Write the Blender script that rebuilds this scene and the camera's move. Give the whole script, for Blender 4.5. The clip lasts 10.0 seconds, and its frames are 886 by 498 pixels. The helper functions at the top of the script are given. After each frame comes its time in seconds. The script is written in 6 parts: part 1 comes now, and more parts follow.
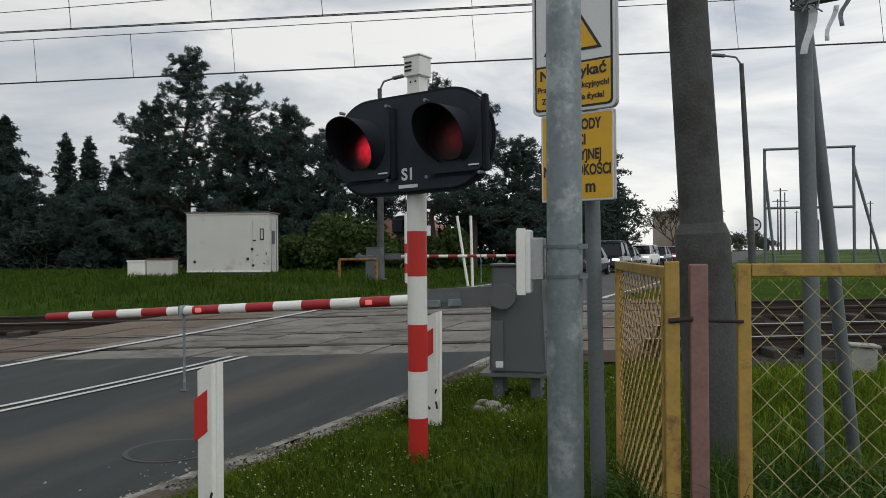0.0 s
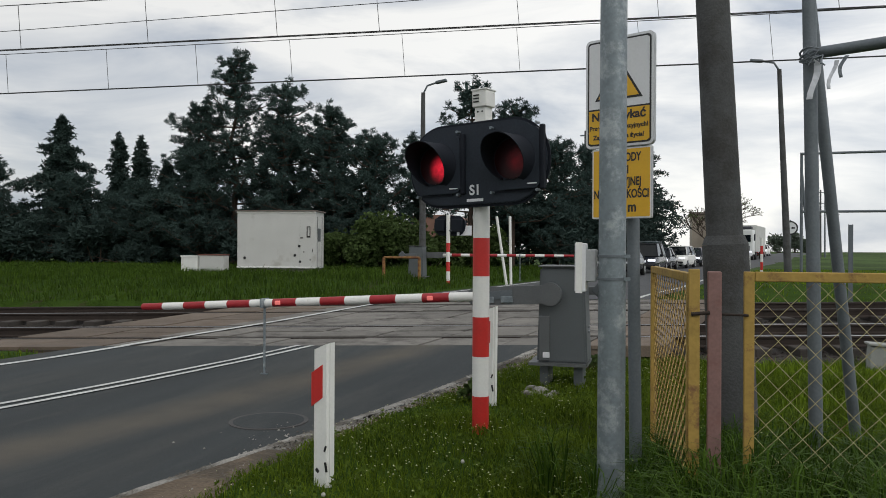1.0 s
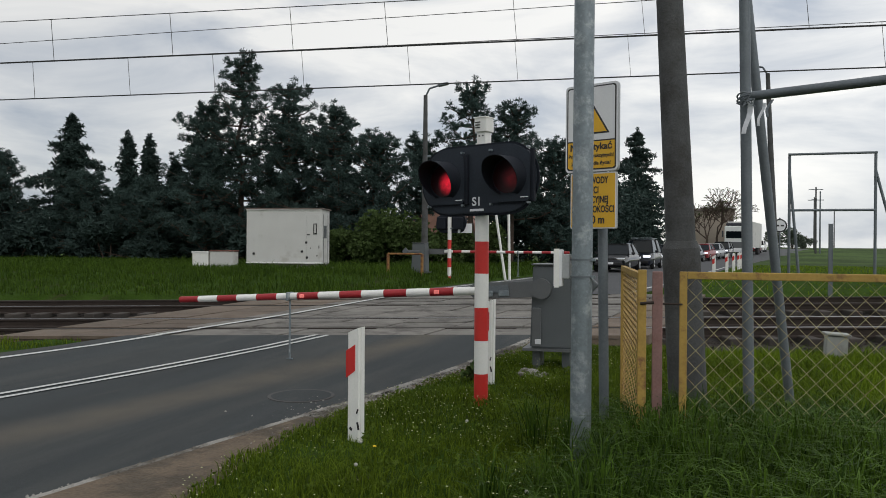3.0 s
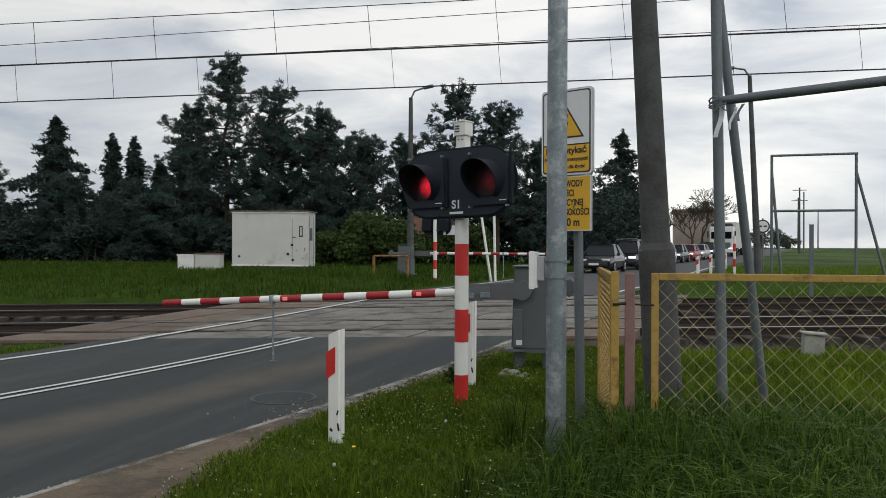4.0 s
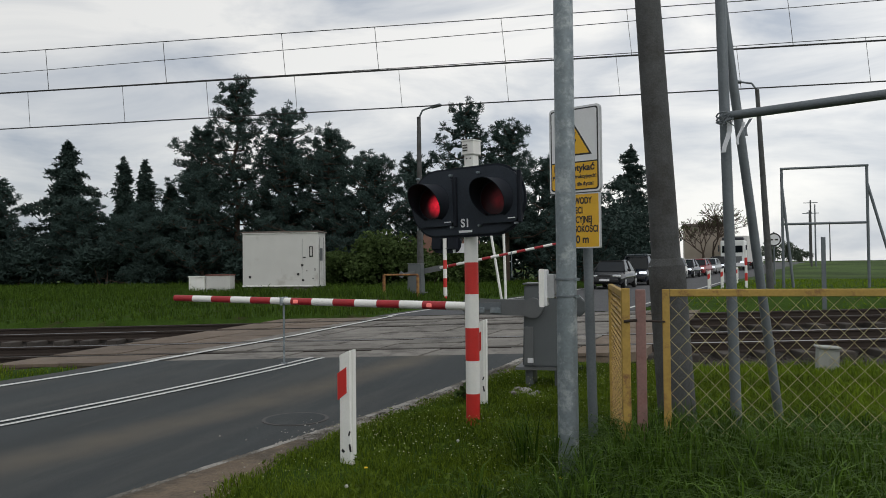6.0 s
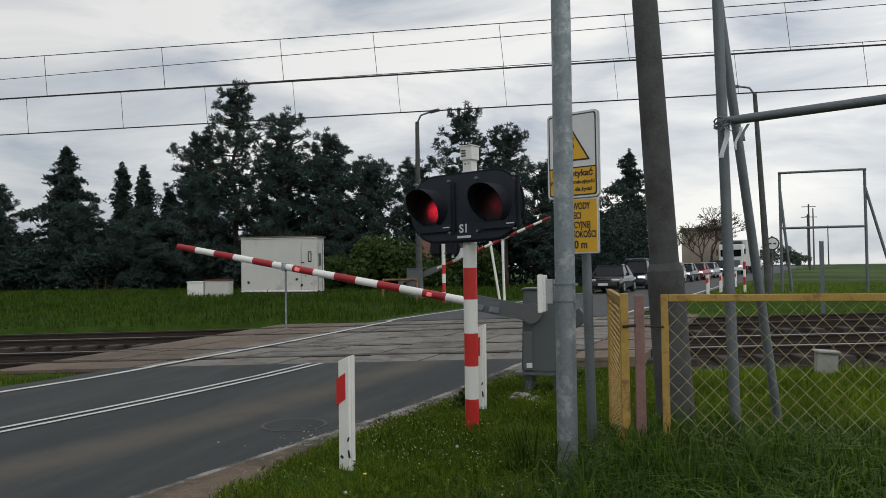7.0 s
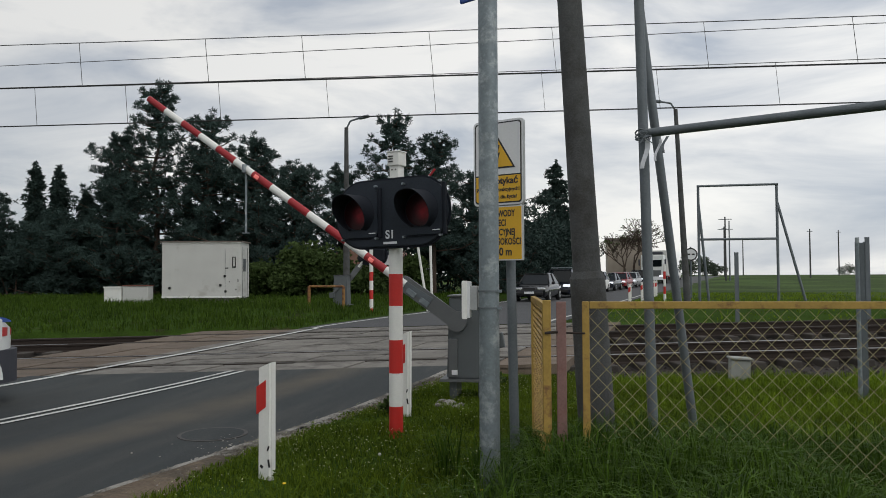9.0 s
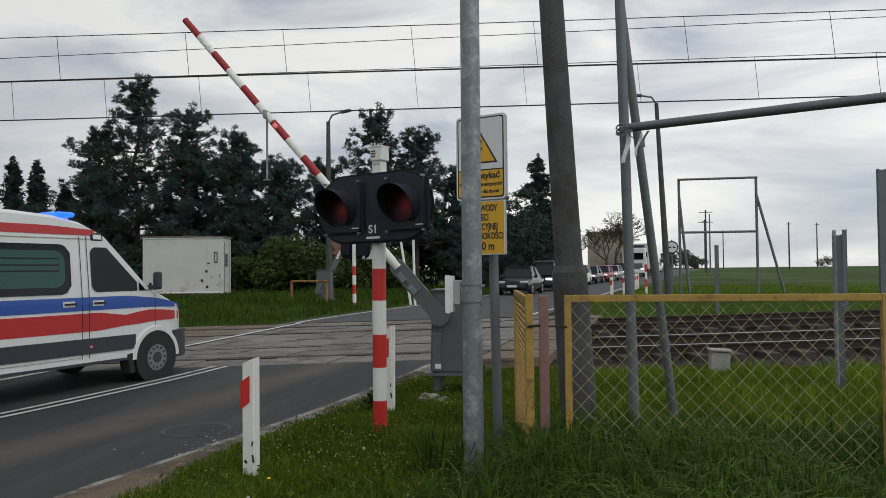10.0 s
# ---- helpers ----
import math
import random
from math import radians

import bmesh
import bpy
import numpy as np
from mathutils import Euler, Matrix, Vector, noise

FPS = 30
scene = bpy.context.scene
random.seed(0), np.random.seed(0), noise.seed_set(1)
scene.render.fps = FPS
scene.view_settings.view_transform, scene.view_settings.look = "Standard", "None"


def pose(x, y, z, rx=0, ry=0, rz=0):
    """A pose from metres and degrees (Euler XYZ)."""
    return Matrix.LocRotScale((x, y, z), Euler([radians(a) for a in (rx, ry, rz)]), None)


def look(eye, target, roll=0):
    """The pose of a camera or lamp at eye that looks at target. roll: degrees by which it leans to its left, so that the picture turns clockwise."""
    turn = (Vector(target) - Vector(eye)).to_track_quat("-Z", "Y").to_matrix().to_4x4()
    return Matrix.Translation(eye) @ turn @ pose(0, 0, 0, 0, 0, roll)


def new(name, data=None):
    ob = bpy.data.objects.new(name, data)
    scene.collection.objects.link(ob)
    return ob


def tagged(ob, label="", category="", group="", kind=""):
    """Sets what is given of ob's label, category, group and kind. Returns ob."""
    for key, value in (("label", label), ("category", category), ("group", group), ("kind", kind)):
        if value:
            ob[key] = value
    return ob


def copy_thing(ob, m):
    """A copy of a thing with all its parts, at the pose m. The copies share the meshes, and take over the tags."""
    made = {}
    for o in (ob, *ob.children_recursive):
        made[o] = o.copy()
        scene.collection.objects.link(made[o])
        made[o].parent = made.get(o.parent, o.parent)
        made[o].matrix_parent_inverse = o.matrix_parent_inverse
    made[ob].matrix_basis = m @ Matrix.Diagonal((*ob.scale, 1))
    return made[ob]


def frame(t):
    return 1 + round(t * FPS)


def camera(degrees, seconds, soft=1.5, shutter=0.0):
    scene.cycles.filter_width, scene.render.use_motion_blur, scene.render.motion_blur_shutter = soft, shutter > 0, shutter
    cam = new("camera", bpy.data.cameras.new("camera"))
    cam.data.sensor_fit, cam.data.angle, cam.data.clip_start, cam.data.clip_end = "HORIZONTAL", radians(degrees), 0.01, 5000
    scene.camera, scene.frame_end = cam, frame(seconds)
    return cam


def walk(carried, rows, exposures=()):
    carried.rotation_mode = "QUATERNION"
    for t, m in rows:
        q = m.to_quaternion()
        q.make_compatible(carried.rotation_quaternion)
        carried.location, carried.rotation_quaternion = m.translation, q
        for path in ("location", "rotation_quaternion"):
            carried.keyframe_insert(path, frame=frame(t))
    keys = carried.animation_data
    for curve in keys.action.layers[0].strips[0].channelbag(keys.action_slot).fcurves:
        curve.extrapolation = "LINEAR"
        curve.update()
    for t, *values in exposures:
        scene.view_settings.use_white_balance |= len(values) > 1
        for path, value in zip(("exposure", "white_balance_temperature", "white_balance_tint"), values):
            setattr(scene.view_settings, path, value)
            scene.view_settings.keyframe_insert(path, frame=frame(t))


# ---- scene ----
cam = camera(59.8, 10.0, soft=0.9)
PATH = [
    (0, (0.105, 0.97, 1.405), (-0.356, 2.917, 1.415), -0.4),
    (0.5, (0.12, 0.456, 1.405), (-0.364, 2.397, 1.407), -0.1),
    (1, (0.116, 0.022, 1.45), (-0.43, 1.946, 1.454), 0.3),
    (1.5, (0.109, -0.333, 1.441), (-0.435, 1.592, 1.438), 0.4),
    (2, (0.204, -0.644, 1.431), (-0.489, 1.232, 1.389), 0.4),
    (2.5, (0.306, -0.947, 1.486), (-0.399, 0.924, 1.461), 0.5),
    (3, (0.372, -1.126, 1.51), (-0.173, 0.798, 1.501), 0.4),
    (4.5, (0.476, -1.192, 1.523), (-0.035, 0.741, 1.522), 0.1),
    (5, (0.471, -1.197, 1.528), (-0.053, 0.733, 1.546), -0.4),
    (5.5, (0.466, -1.193, 1.524), (-0.07, 0.733, 1.557), -0.6),
    (7, (0.468, -1.198, 1.534), (-0.067, 0.728, 1.588), -0.8),
    (7.5, (0.456, -1.19, 1.531), (-0.076, 0.737, 1.591), -0.9),
    (8, (0.456, -1.188, 1.531), (-0.076, 0.738, 1.597), -1.0),
    (8.5, (0.475, -1.174, 1.523), (0.001, 0.768, 1.591), -0.9),
    (9, (0.487, -1.162, 1.522), (0.132, 0.805, 1.594), -0.3),
    (9.5, (0.491, -1.168, 1.52), (0.175, 0.806, 1.583), -0.2),
    (10, (0.489, -1.188, 1.526), (0.178, 0.787, 1.582), -0.6),
]
walk(cam, [(t, look(eye, target, roll)) for t, eye, target, roll in PATH],
     exposures=[(0.0, -0.1), (0.5, -0.1), (1.0, 0.0), (1.5, 0.15), (2.0, 0.1), (2.5, -0.13), (3.0, -0.04), (4.5, -0.03), (5.5, -0.05), (7.0, -0.11), (8.0, -0.14), (8.5, -0.19), (9.0, -0.14), (10.0, -0.17)])

# ---- light ----
SUN_EL, SUN_AZ = 42.0, 135.0
world = bpy.data.worlds.new("sky")
scene.world = world
world.use_nodes = True
wn, wl = world.node_tree.nodes, world.node_tree.links
wn.clear()
w_out = wn.new("ShaderNodeOutputWorld")
w_bg = wn.new("ShaderNodeBackground")
w_sky = wn.new("ShaderNodeTexSky")
w_sky.sky_type, w_sky.sun_disc = "NISHITA", False
w_sky.sun_elevation, w_sky.sun_rotation = radians(SUN_EL), radians(SUN_AZ)
w_co = wn.new("ShaderNodeTexCoord")
w_map = wn.new("ShaderNodeMapping")
w_map.inputs["Scale"].default_value = (1.0, 1.0, 3.4)
w_map.inputs["Rotation"].default_value = (0.0, radians(4), radians(20))
w_n1 = wn.new("ShaderNodeTexNoise")
w_n1.inputs["Scale"].default_value, w_n1.inputs["Detail"].default_value, w_n1.inputs["Roughness"].default_value = 2.6, 7.0, 0.55
w_n1.inputs["Distortion"].default_value = 0.5
w_ramp = wn.new("ShaderNodeValToRGB")
w_ramp.color_ramp.elements[0].position, w_ramp.color_ramp.elements[0].color = 0.37, (0.43, 0.47, 0.53, 1)
w_ramp.color_ramp.elements[1].position, w_ramp.color_ramp.elements[1].color = 0.6, (0.88, 0.87, 0.84, 1)
w_scale = wn.new("ShaderNodeMix")
w_scale.data_type, w_scale.blend_type = "RGBA", "MULTIPLY"
w_scale.inputs[0].default_value = 1.0
w_scale.inputs[7].default_value = (0.10, 0.10, 0.10, 1)
w_mix = wn.new("ShaderNodeMix")
w_mix.data_type = "RGBA"
w_mix.inputs[0].default_value = 0.9
wl.new(w_co.outputs["Generated"], w_map.inputs["Vector"])
wl.new(w_map.outputs["Vector"], w_n1.inputs["Vector"])
wl.new(w_n1.outputs["Fac"], w_ramp.inputs["Fac"])
wl.new(w_sky.outputs["Color"], w_scale.inputs[6])
wl.new(w_scale.outputs[2], w_mix.inputs[6])
w_dot = wn.new("ShaderNodeVectorMath")
w_dot.operation = "DOT_PRODUCT"
w_dot.inputs[1].default_value = (0.85, 0.25, 0.3)
w_rng = wn.new("ShaderNodeMapRange")
w_rng.inputs["From Min"].default_value, w_rng.inputs["From Max"].default_value = -0.5, 0.8
w_rng.inputs["To Min"].default_value, w_rng.inputs["To Max"].default_value = 0.83, 1.24
w_glow = wn.new("ShaderNodeMix")
w_glow.data_type, w_glow.blend_type = "RGBA", "MULTIPLY"
w_glow.inputs[0].default_value = 1.0
w_cc = wn.new("ShaderNodeCombineColor")
wl.new(w_co.outputs["Generated"], w_dot.inputs[0])
wl.new(w_dot.outputs["Value"], w_rng.inputs["Value"])
for i in range(3):
    wl.new(w_rng.outputs["Result"], w_cc.inputs[i])
wl.new(w_ramp.outputs["Color"], w_glow.inputs[6])
wl.new(w_cc.outputs["Color"], w_glow.inputs[7])
wl.new(w_glow.outputs[2], w_mix.inputs[7])
wl.new(w_mix.outputs[2], w_bg.inputs["Color"])
w_bg.inputs["Strength"].default_value = 1.12
wl.new(w_bg.outputs["Background"], w_out.inputs["Surface"])

sun_data = bpy.data.lights.new("sun", "SUN")
sun_data.energy, sun_data.angle, sun_data.color = 0.7, radians(25), (1.0, 0.96, 0.9)
sun = new("sun", sun_data)
az, el = radians(SUN_AZ), radians(SUN_EL)
sun.matrix_basis = look((40 * math.sin(az) * math.cos(el), 40 * math.cos(az) * math.cos(el), 40 * math.sin(el)), (0, 0, 0))


# ---- materials ----
def mat(name, col, rough=0.6, metal=0.0, var=0.18, scale=6.0, fine=70.0, bump=0.15, dist=0.004, col2=None, patch=0.0, spec=0.5, glow=0.0, per_piece=0.0, stretch=None):
    """Base colour varied at two scales, with fine relief; col2 shows in patches."""
    m = bpy.data.materials.new(name)
    m.use_nodes = True
    n, l = m.node_tree.nodes, m.node_tree.links
    b = n["Principled BSDF"]
    co = n.new("ShaderNodeTexCoord")
    big, small = n.new("ShaderNodeTexNoise"), n.new("ShaderNodeTexNoise")
    big.inputs["Scale"].default_value, big.inputs["Detail"].default_value = scale, 5
    small.inputs["Scale"].default_value, small.inputs["Detail"].default_value = fine, 3
    src = co.outputs["Object"]
    if stretch:
        mp = n.new("ShaderNodeMapping")
        mp.inputs["Rotation"].default_value, mp.inputs["Scale"].default_value = (0, 0, radians(12)), stretch
        l.new(src, mp.inputs["Vector"])
        src = mp.outputs["Vector"]
    l.new(src, big.inputs["Vector"])
    l.new(co.outputs["Object"], small.inputs["Vector"])
    add = n.new("ShaderNodeMath")
    add.operation = "ADD"
    l.new(big.outputs["Fac"], add.inputs[0])
    l.new(small.outputs["Fac"], add.inputs[1])
    rng = n.new("ShaderNodeMapRange")
    rng.inputs["From Min"].default_value, rng.inputs["From Max"].default_value = 0.6, 1.4
    rng.inputs["To Min"].default_value, rng.inputs["To Max"].default_value = 1 - var, 1 + var
    l.new(add.outputs[0], rng.inputs["Value"])
    base = n.new("ShaderNodeMix")
    base.data_type = "RGBA"
    base.inputs[6].default_value = (*col, 1)
    base.inputs[7].default_value = (*(col2 or col), 1)
    if col2:
        third = n.new("ShaderNodeTexNoise")
        third.inputs["Scale"].default_value, third.inputs["Detail"].default_value, third.inputs["Roughness"].default_value = scale * 0.7, 8, 0.7
        l.new(src, third.inputs["Vector"])
        step = n.new("ShaderNodeMapRange")
        step.inputs["From Min"].default_value, step.inputs["From Max"].default_value = 0.72 - patch - 0.06, 0.72 - patch + 0.06
        l.new(third.outputs["Fac"], step.inputs["Value"])
        l.new(step.outputs["Result"], base.inputs[0])
    else:
        base.inputs[0].default_value = 0.0
    mul = n.new("ShaderNodeMix")
    mul.data_type, mul.blend_type = "RGBA", "MULTIPLY"
    mul.inputs[0].default_value = 1.0
    l.new(base.outputs[2], mul.inputs[6])
    grey = n.new("ShaderNodeCombineColor")
    for i in range(3):
        l.new(rng.outputs["Result"], grey.inputs[i])
    l.new(grey.outputs["Color"], mul.inputs[7])
    last = mul.outputs[2]
    if per_piece:
        info = n.new("ShaderNodeObjectInfo")
        r2 = n.new("ShaderNodeMapRange")
        r2.inputs["To Min"].default_value, r2.inputs["To Max"].default_value = 1 - per_piece, 1 + per_piece
        l.new(info.outputs["Random"], r2.inputs["Value"])
        g2 = n.new("ShaderNodeCombineColor")
        for i in range(3):
            l.new(r2.outputs["Result"], g2.inputs[i])
        m2 = n.new("ShaderNodeMix")
        m2.data_type, m2.blend_type = "RGBA", "MULTIPLY"
        m2.inputs[0].default_value = 1.0
        l.new(last, m2.inputs[6])
        l.new(g2.outputs["Color"], m2.inputs[7])
        last = m2.outputs[2]
    l.new(last, b.inputs["Base Color"])
    b.inputs["Roughness"].default_value, b.inputs["Metallic"].default_value = rough, metal
    b.inputs["Specular IOR Level"].default_value = spec
    if bump:
        bp = n.new("ShaderNodeBump")
        bp.inputs["Strength"].default_value, bp.inputs["Distance"].default_value = bump, dist
        l.new(small.outputs["Fac"], bp.inputs["Height"])
        l.new(bp.outputs["Normal"], b.inputs["Normal"])
    if glow:
        b.inputs["Emission Color"].default_value = (*col, 1)
        b.inputs["Emission Strength"].default_value = glow
    return m


def leaf_mat(name, col, var=0.45, rough=0.7, trans=0.25, col2=None, spec=0.12):
    """Foliage: each blade or tuft takes its own shade."""
    m = bpy.data.materials.new(name)
    m.use_nodes = True
    n, l = m.node_tree.nodes, m.node_tree.links
    b = n["Principled BSDF"]
    geo = n.new("ShaderNodeNewGeometry")
    co = n.new("ShaderNodeTexCoord")
    no = n.new("ShaderNodeTexNoise")
    no.inputs["Scale"].default_value, no.inputs["Detail"].default_value = 0.9, 3
    l.new(co.outputs["Object"], no.inputs["Vector"])
    add = n.new("ShaderNodeMath")
    add.operation = "ADD"
    l.new(geo.outputs["Random Per Island"], add.inputs[0])
    l.new(no.outputs["Fac"], add.inputs[1])
    ramp = n.new("ShaderNodeMapRange")
    ramp.inputs["From Min"].default_value, ramp.inputs["From Max"].default_value = 0.3, 1.7
    l.new(add.outputs[0], ramp.inputs["Value"])
    mix = n.new("ShaderNodeMix")
    mix.data_type = "RGBA"
    mix.inputs[6].default_value = (*[c * (1 - var) for c in col], 1)
    mix.inputs[7].default_value = (*(col2 or [c * (1 + var) for c in col]), 1)
    l.new(ramp.outputs["Result"], mix.inputs[0])
    l.new(mix.outputs[2], b.inputs["Base Color"])
    b.inputs["Roughness"].default_value = rough
    b.inputs["Specular IOR Level"].default_value = spec
    tr = n.new("ShaderNodeBsdfTranslucent")
    l.new(mix.outputs[2], tr.inputs["Color"])
    ms = n.new("ShaderNodeMixShader")
    ms.inputs[0].default_value = trans
    l.new(b.outputs[0], ms.inputs[1])
    l.new(tr.outputs[0], ms.inputs[2])
    l.new(ms.outputs[0], n["Material Output"].inputs["Surface"])
    return m


def glass_mat(name, col, rough=0.05):
    m = bpy.data.materials.new(name)
    m.use_nodes = True
    b = m.node_tree.nodes["Principled BSDF"]
    b.inputs["Base Color"].default_value = (*col, 1)
    b.inputs["Roughness"].default_value = rough
    b.inputs["Specular IOR Level"].default_value = 0.25
    return m


ASPHALT = mat("asphalt", (0.036, 0.042, 0.044), 0.85, spec=0.3, var=0.3, scale=1.5, fine=110, bump=0.6, dist=0.006, col2=(0.053, 0.057, 0.056), patch=0.2, stretch=(1.0, 0.12, 1.0))
ASPHALT_OLD = mat("asphalt_old", (0.06, 0.062, 0.066), 0.85, var=0.18, scale=0.7, fine=160, bump=0.5, dist=0.006)
CONCRETE = mat("concrete", (0.165, 0.155, 0.138), 0.9, var=0.3, scale=3, fine=90, bump=0.5, dist=0.006, col2=(0.09, 0.082, 0.073), patch=0.17, per_piece=0.2)
CONCRETE_BROWN = mat("concrete_rusty", (0.135, 0.105, 0.08), 0.9, var=0.3, scale=3, fine=90, bump=0.5, dist=0.006, col2=(0.12, 0.09, 0.065), patch=0.2, per_piece=0.2)
CONC_POLE = mat("pole_concrete", (0.08, 0.083, 0.084), 0.9, var=0.3, scale=2.5, fine=60, bump=0.6, dist=0.008, col2=(0.052, 0.051, 0.049), patch=0.18)
SLEEPER = mat("sleeper_concrete", (0.05, 0.043, 0.037), 0.9, var=0.3, scale=4, per_piece=0.25)
RAIL_TOP = mat("rail_worn_steel", (0.2, 0.2, 0.205), 0.45, 1.0, var=0.2, scale=3)
# darker head steel: groove shade and missing glint are put into the material
RAIL_SHADED = mat("rail_shaded_steel", (0.06, 0.055, 0.05), 0.7, 0.5, var=0.2, scale=3)
RAIL_SIDE = mat("rail_rust", (0.036, 0.026, 0.021), 0.85, 0.2, var=0.3, scale=5)
BALLAST = mat("ballast", (0.04, 0.031, 0.026), 0.95, var=0.5, scale=5, fine=18, bump=1.0, dist=0.05, col2=(0.022, 0.017, 0.014), patch=0.2)
SOIL = mat("soil", (0.135, 0.1, 0.068), 0.95, var=0.35, scale=3, fine=40, bump=0.9, dist=0.02, col2=(0.075, 0.06, 0.042), patch=0.2)
TURF = mat("turf", (0.034, 0.066, 0.009), 0.95, spec=0.05, var=0.5, scale=1.5, fine=25, bump=0.9, dist=0.04, col2=(0.05, 0.045, 0.024), patch=0.1)
FIELD = mat("field", (0.068, 0.108, 0.034), 0.95, spec=0.05, var=0.4, scale=0.12, fine=3, bump=0.8, dist=0.05, col2=(0.048, 0.074, 0.026), patch=0.24)
DUST = mat("pale_dust", (0.3, 0.29, 0.265), 0.9, var=0.3, scale=3, fine=60, bump=0.6, dist=0.01, col2=(0.1, 0.09, 0.075), patch=0.2)
PAINT_W = mat("white_paint", (0.78, 0.78, 0.75), 0.5, var=0.06, scale=5, bump=0.04, col2=(0.55, 0.53, 0.47), patch=0.02)
LINE_W = mat("road_marking", (0.52, 0.53, 0.51), 0.75, var=0.2, scale=3, fine=60, bump=0.3, col2=(0.3, 0.3, 0.29), patch=0.1)
PAINT_R = mat("red_paint", (0.55, 0.025, 0.02), 0.45, var=0.1, scale=5, bump=0.04)
# the signal red made darker: shade on the boom is put into its colour
BOOM_R_SHADED = mat("boom_red_shaded", (0.33, 0.016, 0.022), 0.5, var=0.15, scale=5, bump=0.04)
CLOVER = leaf_mat("weed_leaves", (0.07, 0.12, 0.01), 0.4, trans=0.3, col2=(0.13, 0.19, 0.026))
PAINT_BLK = mat("black_plastic", (0.022, 0.029, 0.04), 0.7, var=0.25, scale=4, bump=0.06, spec=0.3)
HOOD_BLK = mat("hood_black", (0.01, 0.013, 0.02), 0.75, var=0.2, scale=6, bump=0.05, spec=0.25)
# a dusty paler streak runs along the middle of the near lane
def add_streak(m, normal, at, half, col):
    n, l = m.node_tree.nodes, m.node_tree.links
    b = n["Principled BSDF"]
    old = b.inputs["Base Color"].links[0].from_socket
    co, dot, sub, ab, rng, no, mul, mix = (n.new(k) for k in ("ShaderNodeTexCoord", "ShaderNodeVectorMath", "ShaderNodeMath", "ShaderNodeMath", "ShaderNodeMapRange", "ShaderNodeTexNoise", "ShaderNodeMath", "ShaderNodeMix"))
    dot.operation, sub.operation, ab.operation, mul.operation = "DOT_PRODUCT", "SUBTRACT", "ABSOLUTE", "MULTIPLY"
    dot.inputs[1].default_value = normal
    sub.inputs[1].default_value = at
    no.inputs["Scale"].default_value, no.inputs["Detail"].default_value = 1.6, 7
    rng.interpolation_type = "SMOOTHSTEP"
    rng.inputs["From Min"].default_value, rng.inputs["From Max"].default_value = 0.0, half
    rng.inputs["To Min"].default_value, rng.inputs["To Max"].default_value = 1.5, 0.0
    mix.data_type = "RGBA"
    mix.inputs[7].default_value = (*col, 1)
    l.new(co.outputs["Object"], dot.inputs[0])
    l.new(co.outputs["Object"], no.inputs["Vector"])
    l.new(dot.outputs["Value"], sub.inputs[0])
    l.new(sub.outputs[0], ab.inputs[0])
    l.new(ab.outputs[0], rng.inputs["Value"])
    l.new(rng.outputs["Result"], mul.inputs[0])
    l.new(no.outputs["Fac"], mul.inputs[1])
    l.new(mul.outputs[0], mix.inputs[0])
    l.new(old, mix.inputs[6])
    l.new(mix.outputs[2], b.inputs["Base Color"])


add_streak(ASPHALT, (0.978, -0.206, 0), -5.28, 0.6, (0.1, 0.088, 0.07))


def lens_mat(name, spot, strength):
    """Dark red ribbed glass that glows round one point, as from a lamp behind it."""
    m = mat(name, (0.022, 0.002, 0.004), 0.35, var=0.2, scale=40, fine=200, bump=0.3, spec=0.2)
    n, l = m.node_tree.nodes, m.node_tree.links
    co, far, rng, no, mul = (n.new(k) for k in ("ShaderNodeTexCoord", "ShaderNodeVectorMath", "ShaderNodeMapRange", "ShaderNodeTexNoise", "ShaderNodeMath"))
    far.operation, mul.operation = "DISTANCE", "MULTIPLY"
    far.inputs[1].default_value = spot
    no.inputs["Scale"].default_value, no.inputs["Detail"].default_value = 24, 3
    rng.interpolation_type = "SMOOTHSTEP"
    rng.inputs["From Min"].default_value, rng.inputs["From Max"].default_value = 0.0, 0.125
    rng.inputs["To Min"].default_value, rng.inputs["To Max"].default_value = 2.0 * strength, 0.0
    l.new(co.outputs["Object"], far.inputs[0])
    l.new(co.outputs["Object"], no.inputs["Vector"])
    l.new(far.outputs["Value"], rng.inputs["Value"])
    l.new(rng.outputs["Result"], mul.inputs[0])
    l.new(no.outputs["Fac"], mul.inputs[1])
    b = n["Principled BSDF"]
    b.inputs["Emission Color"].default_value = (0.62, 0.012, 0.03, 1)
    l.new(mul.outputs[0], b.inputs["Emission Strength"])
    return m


RED_LENS = mat("red_lens", (0.14, 0.005, 0.008), 0.18, var=0.2, scale=40, fine=200, bump=0.3, glow=0.03)
RED_LAMP = mat("red_lamp", (0.85, 0.2, 0.18), 0.25, var=0.05, bump=0, glow=0.3)
BLUE_LAMP = mat("blue_beacon", (0.015, 0.12, 1.0), 0.2, var=0.4, scale=12, bump=0, glow=1.7)
HEADLAMP = mat("headlamp", (0.9, 0.93, 1.0), 0.1, var=0.05, bump=0, glow=0.9)
GALV = mat("galvanised_steel", (0.2, 0.235, 0.255), 0.5, 0.45, var=0.2, scale=11, fine=55, bump=0.08, col2=(0.36, 0.395, 0.41), patch=0.16)
STEEL_GREY = mat("grey_steel_tube", (0.14, 0.16, 0.175), 0.55, 0.4, var=0.2, scale=6, bump=0.08)
GREY_BOX = mat("grey_enamel", (0.095, 0.107, 0.113), 0.5, var=0.1, scale=3, bump=0.05, col2=(0.08, 0.085, 0.085), patch=0.08)
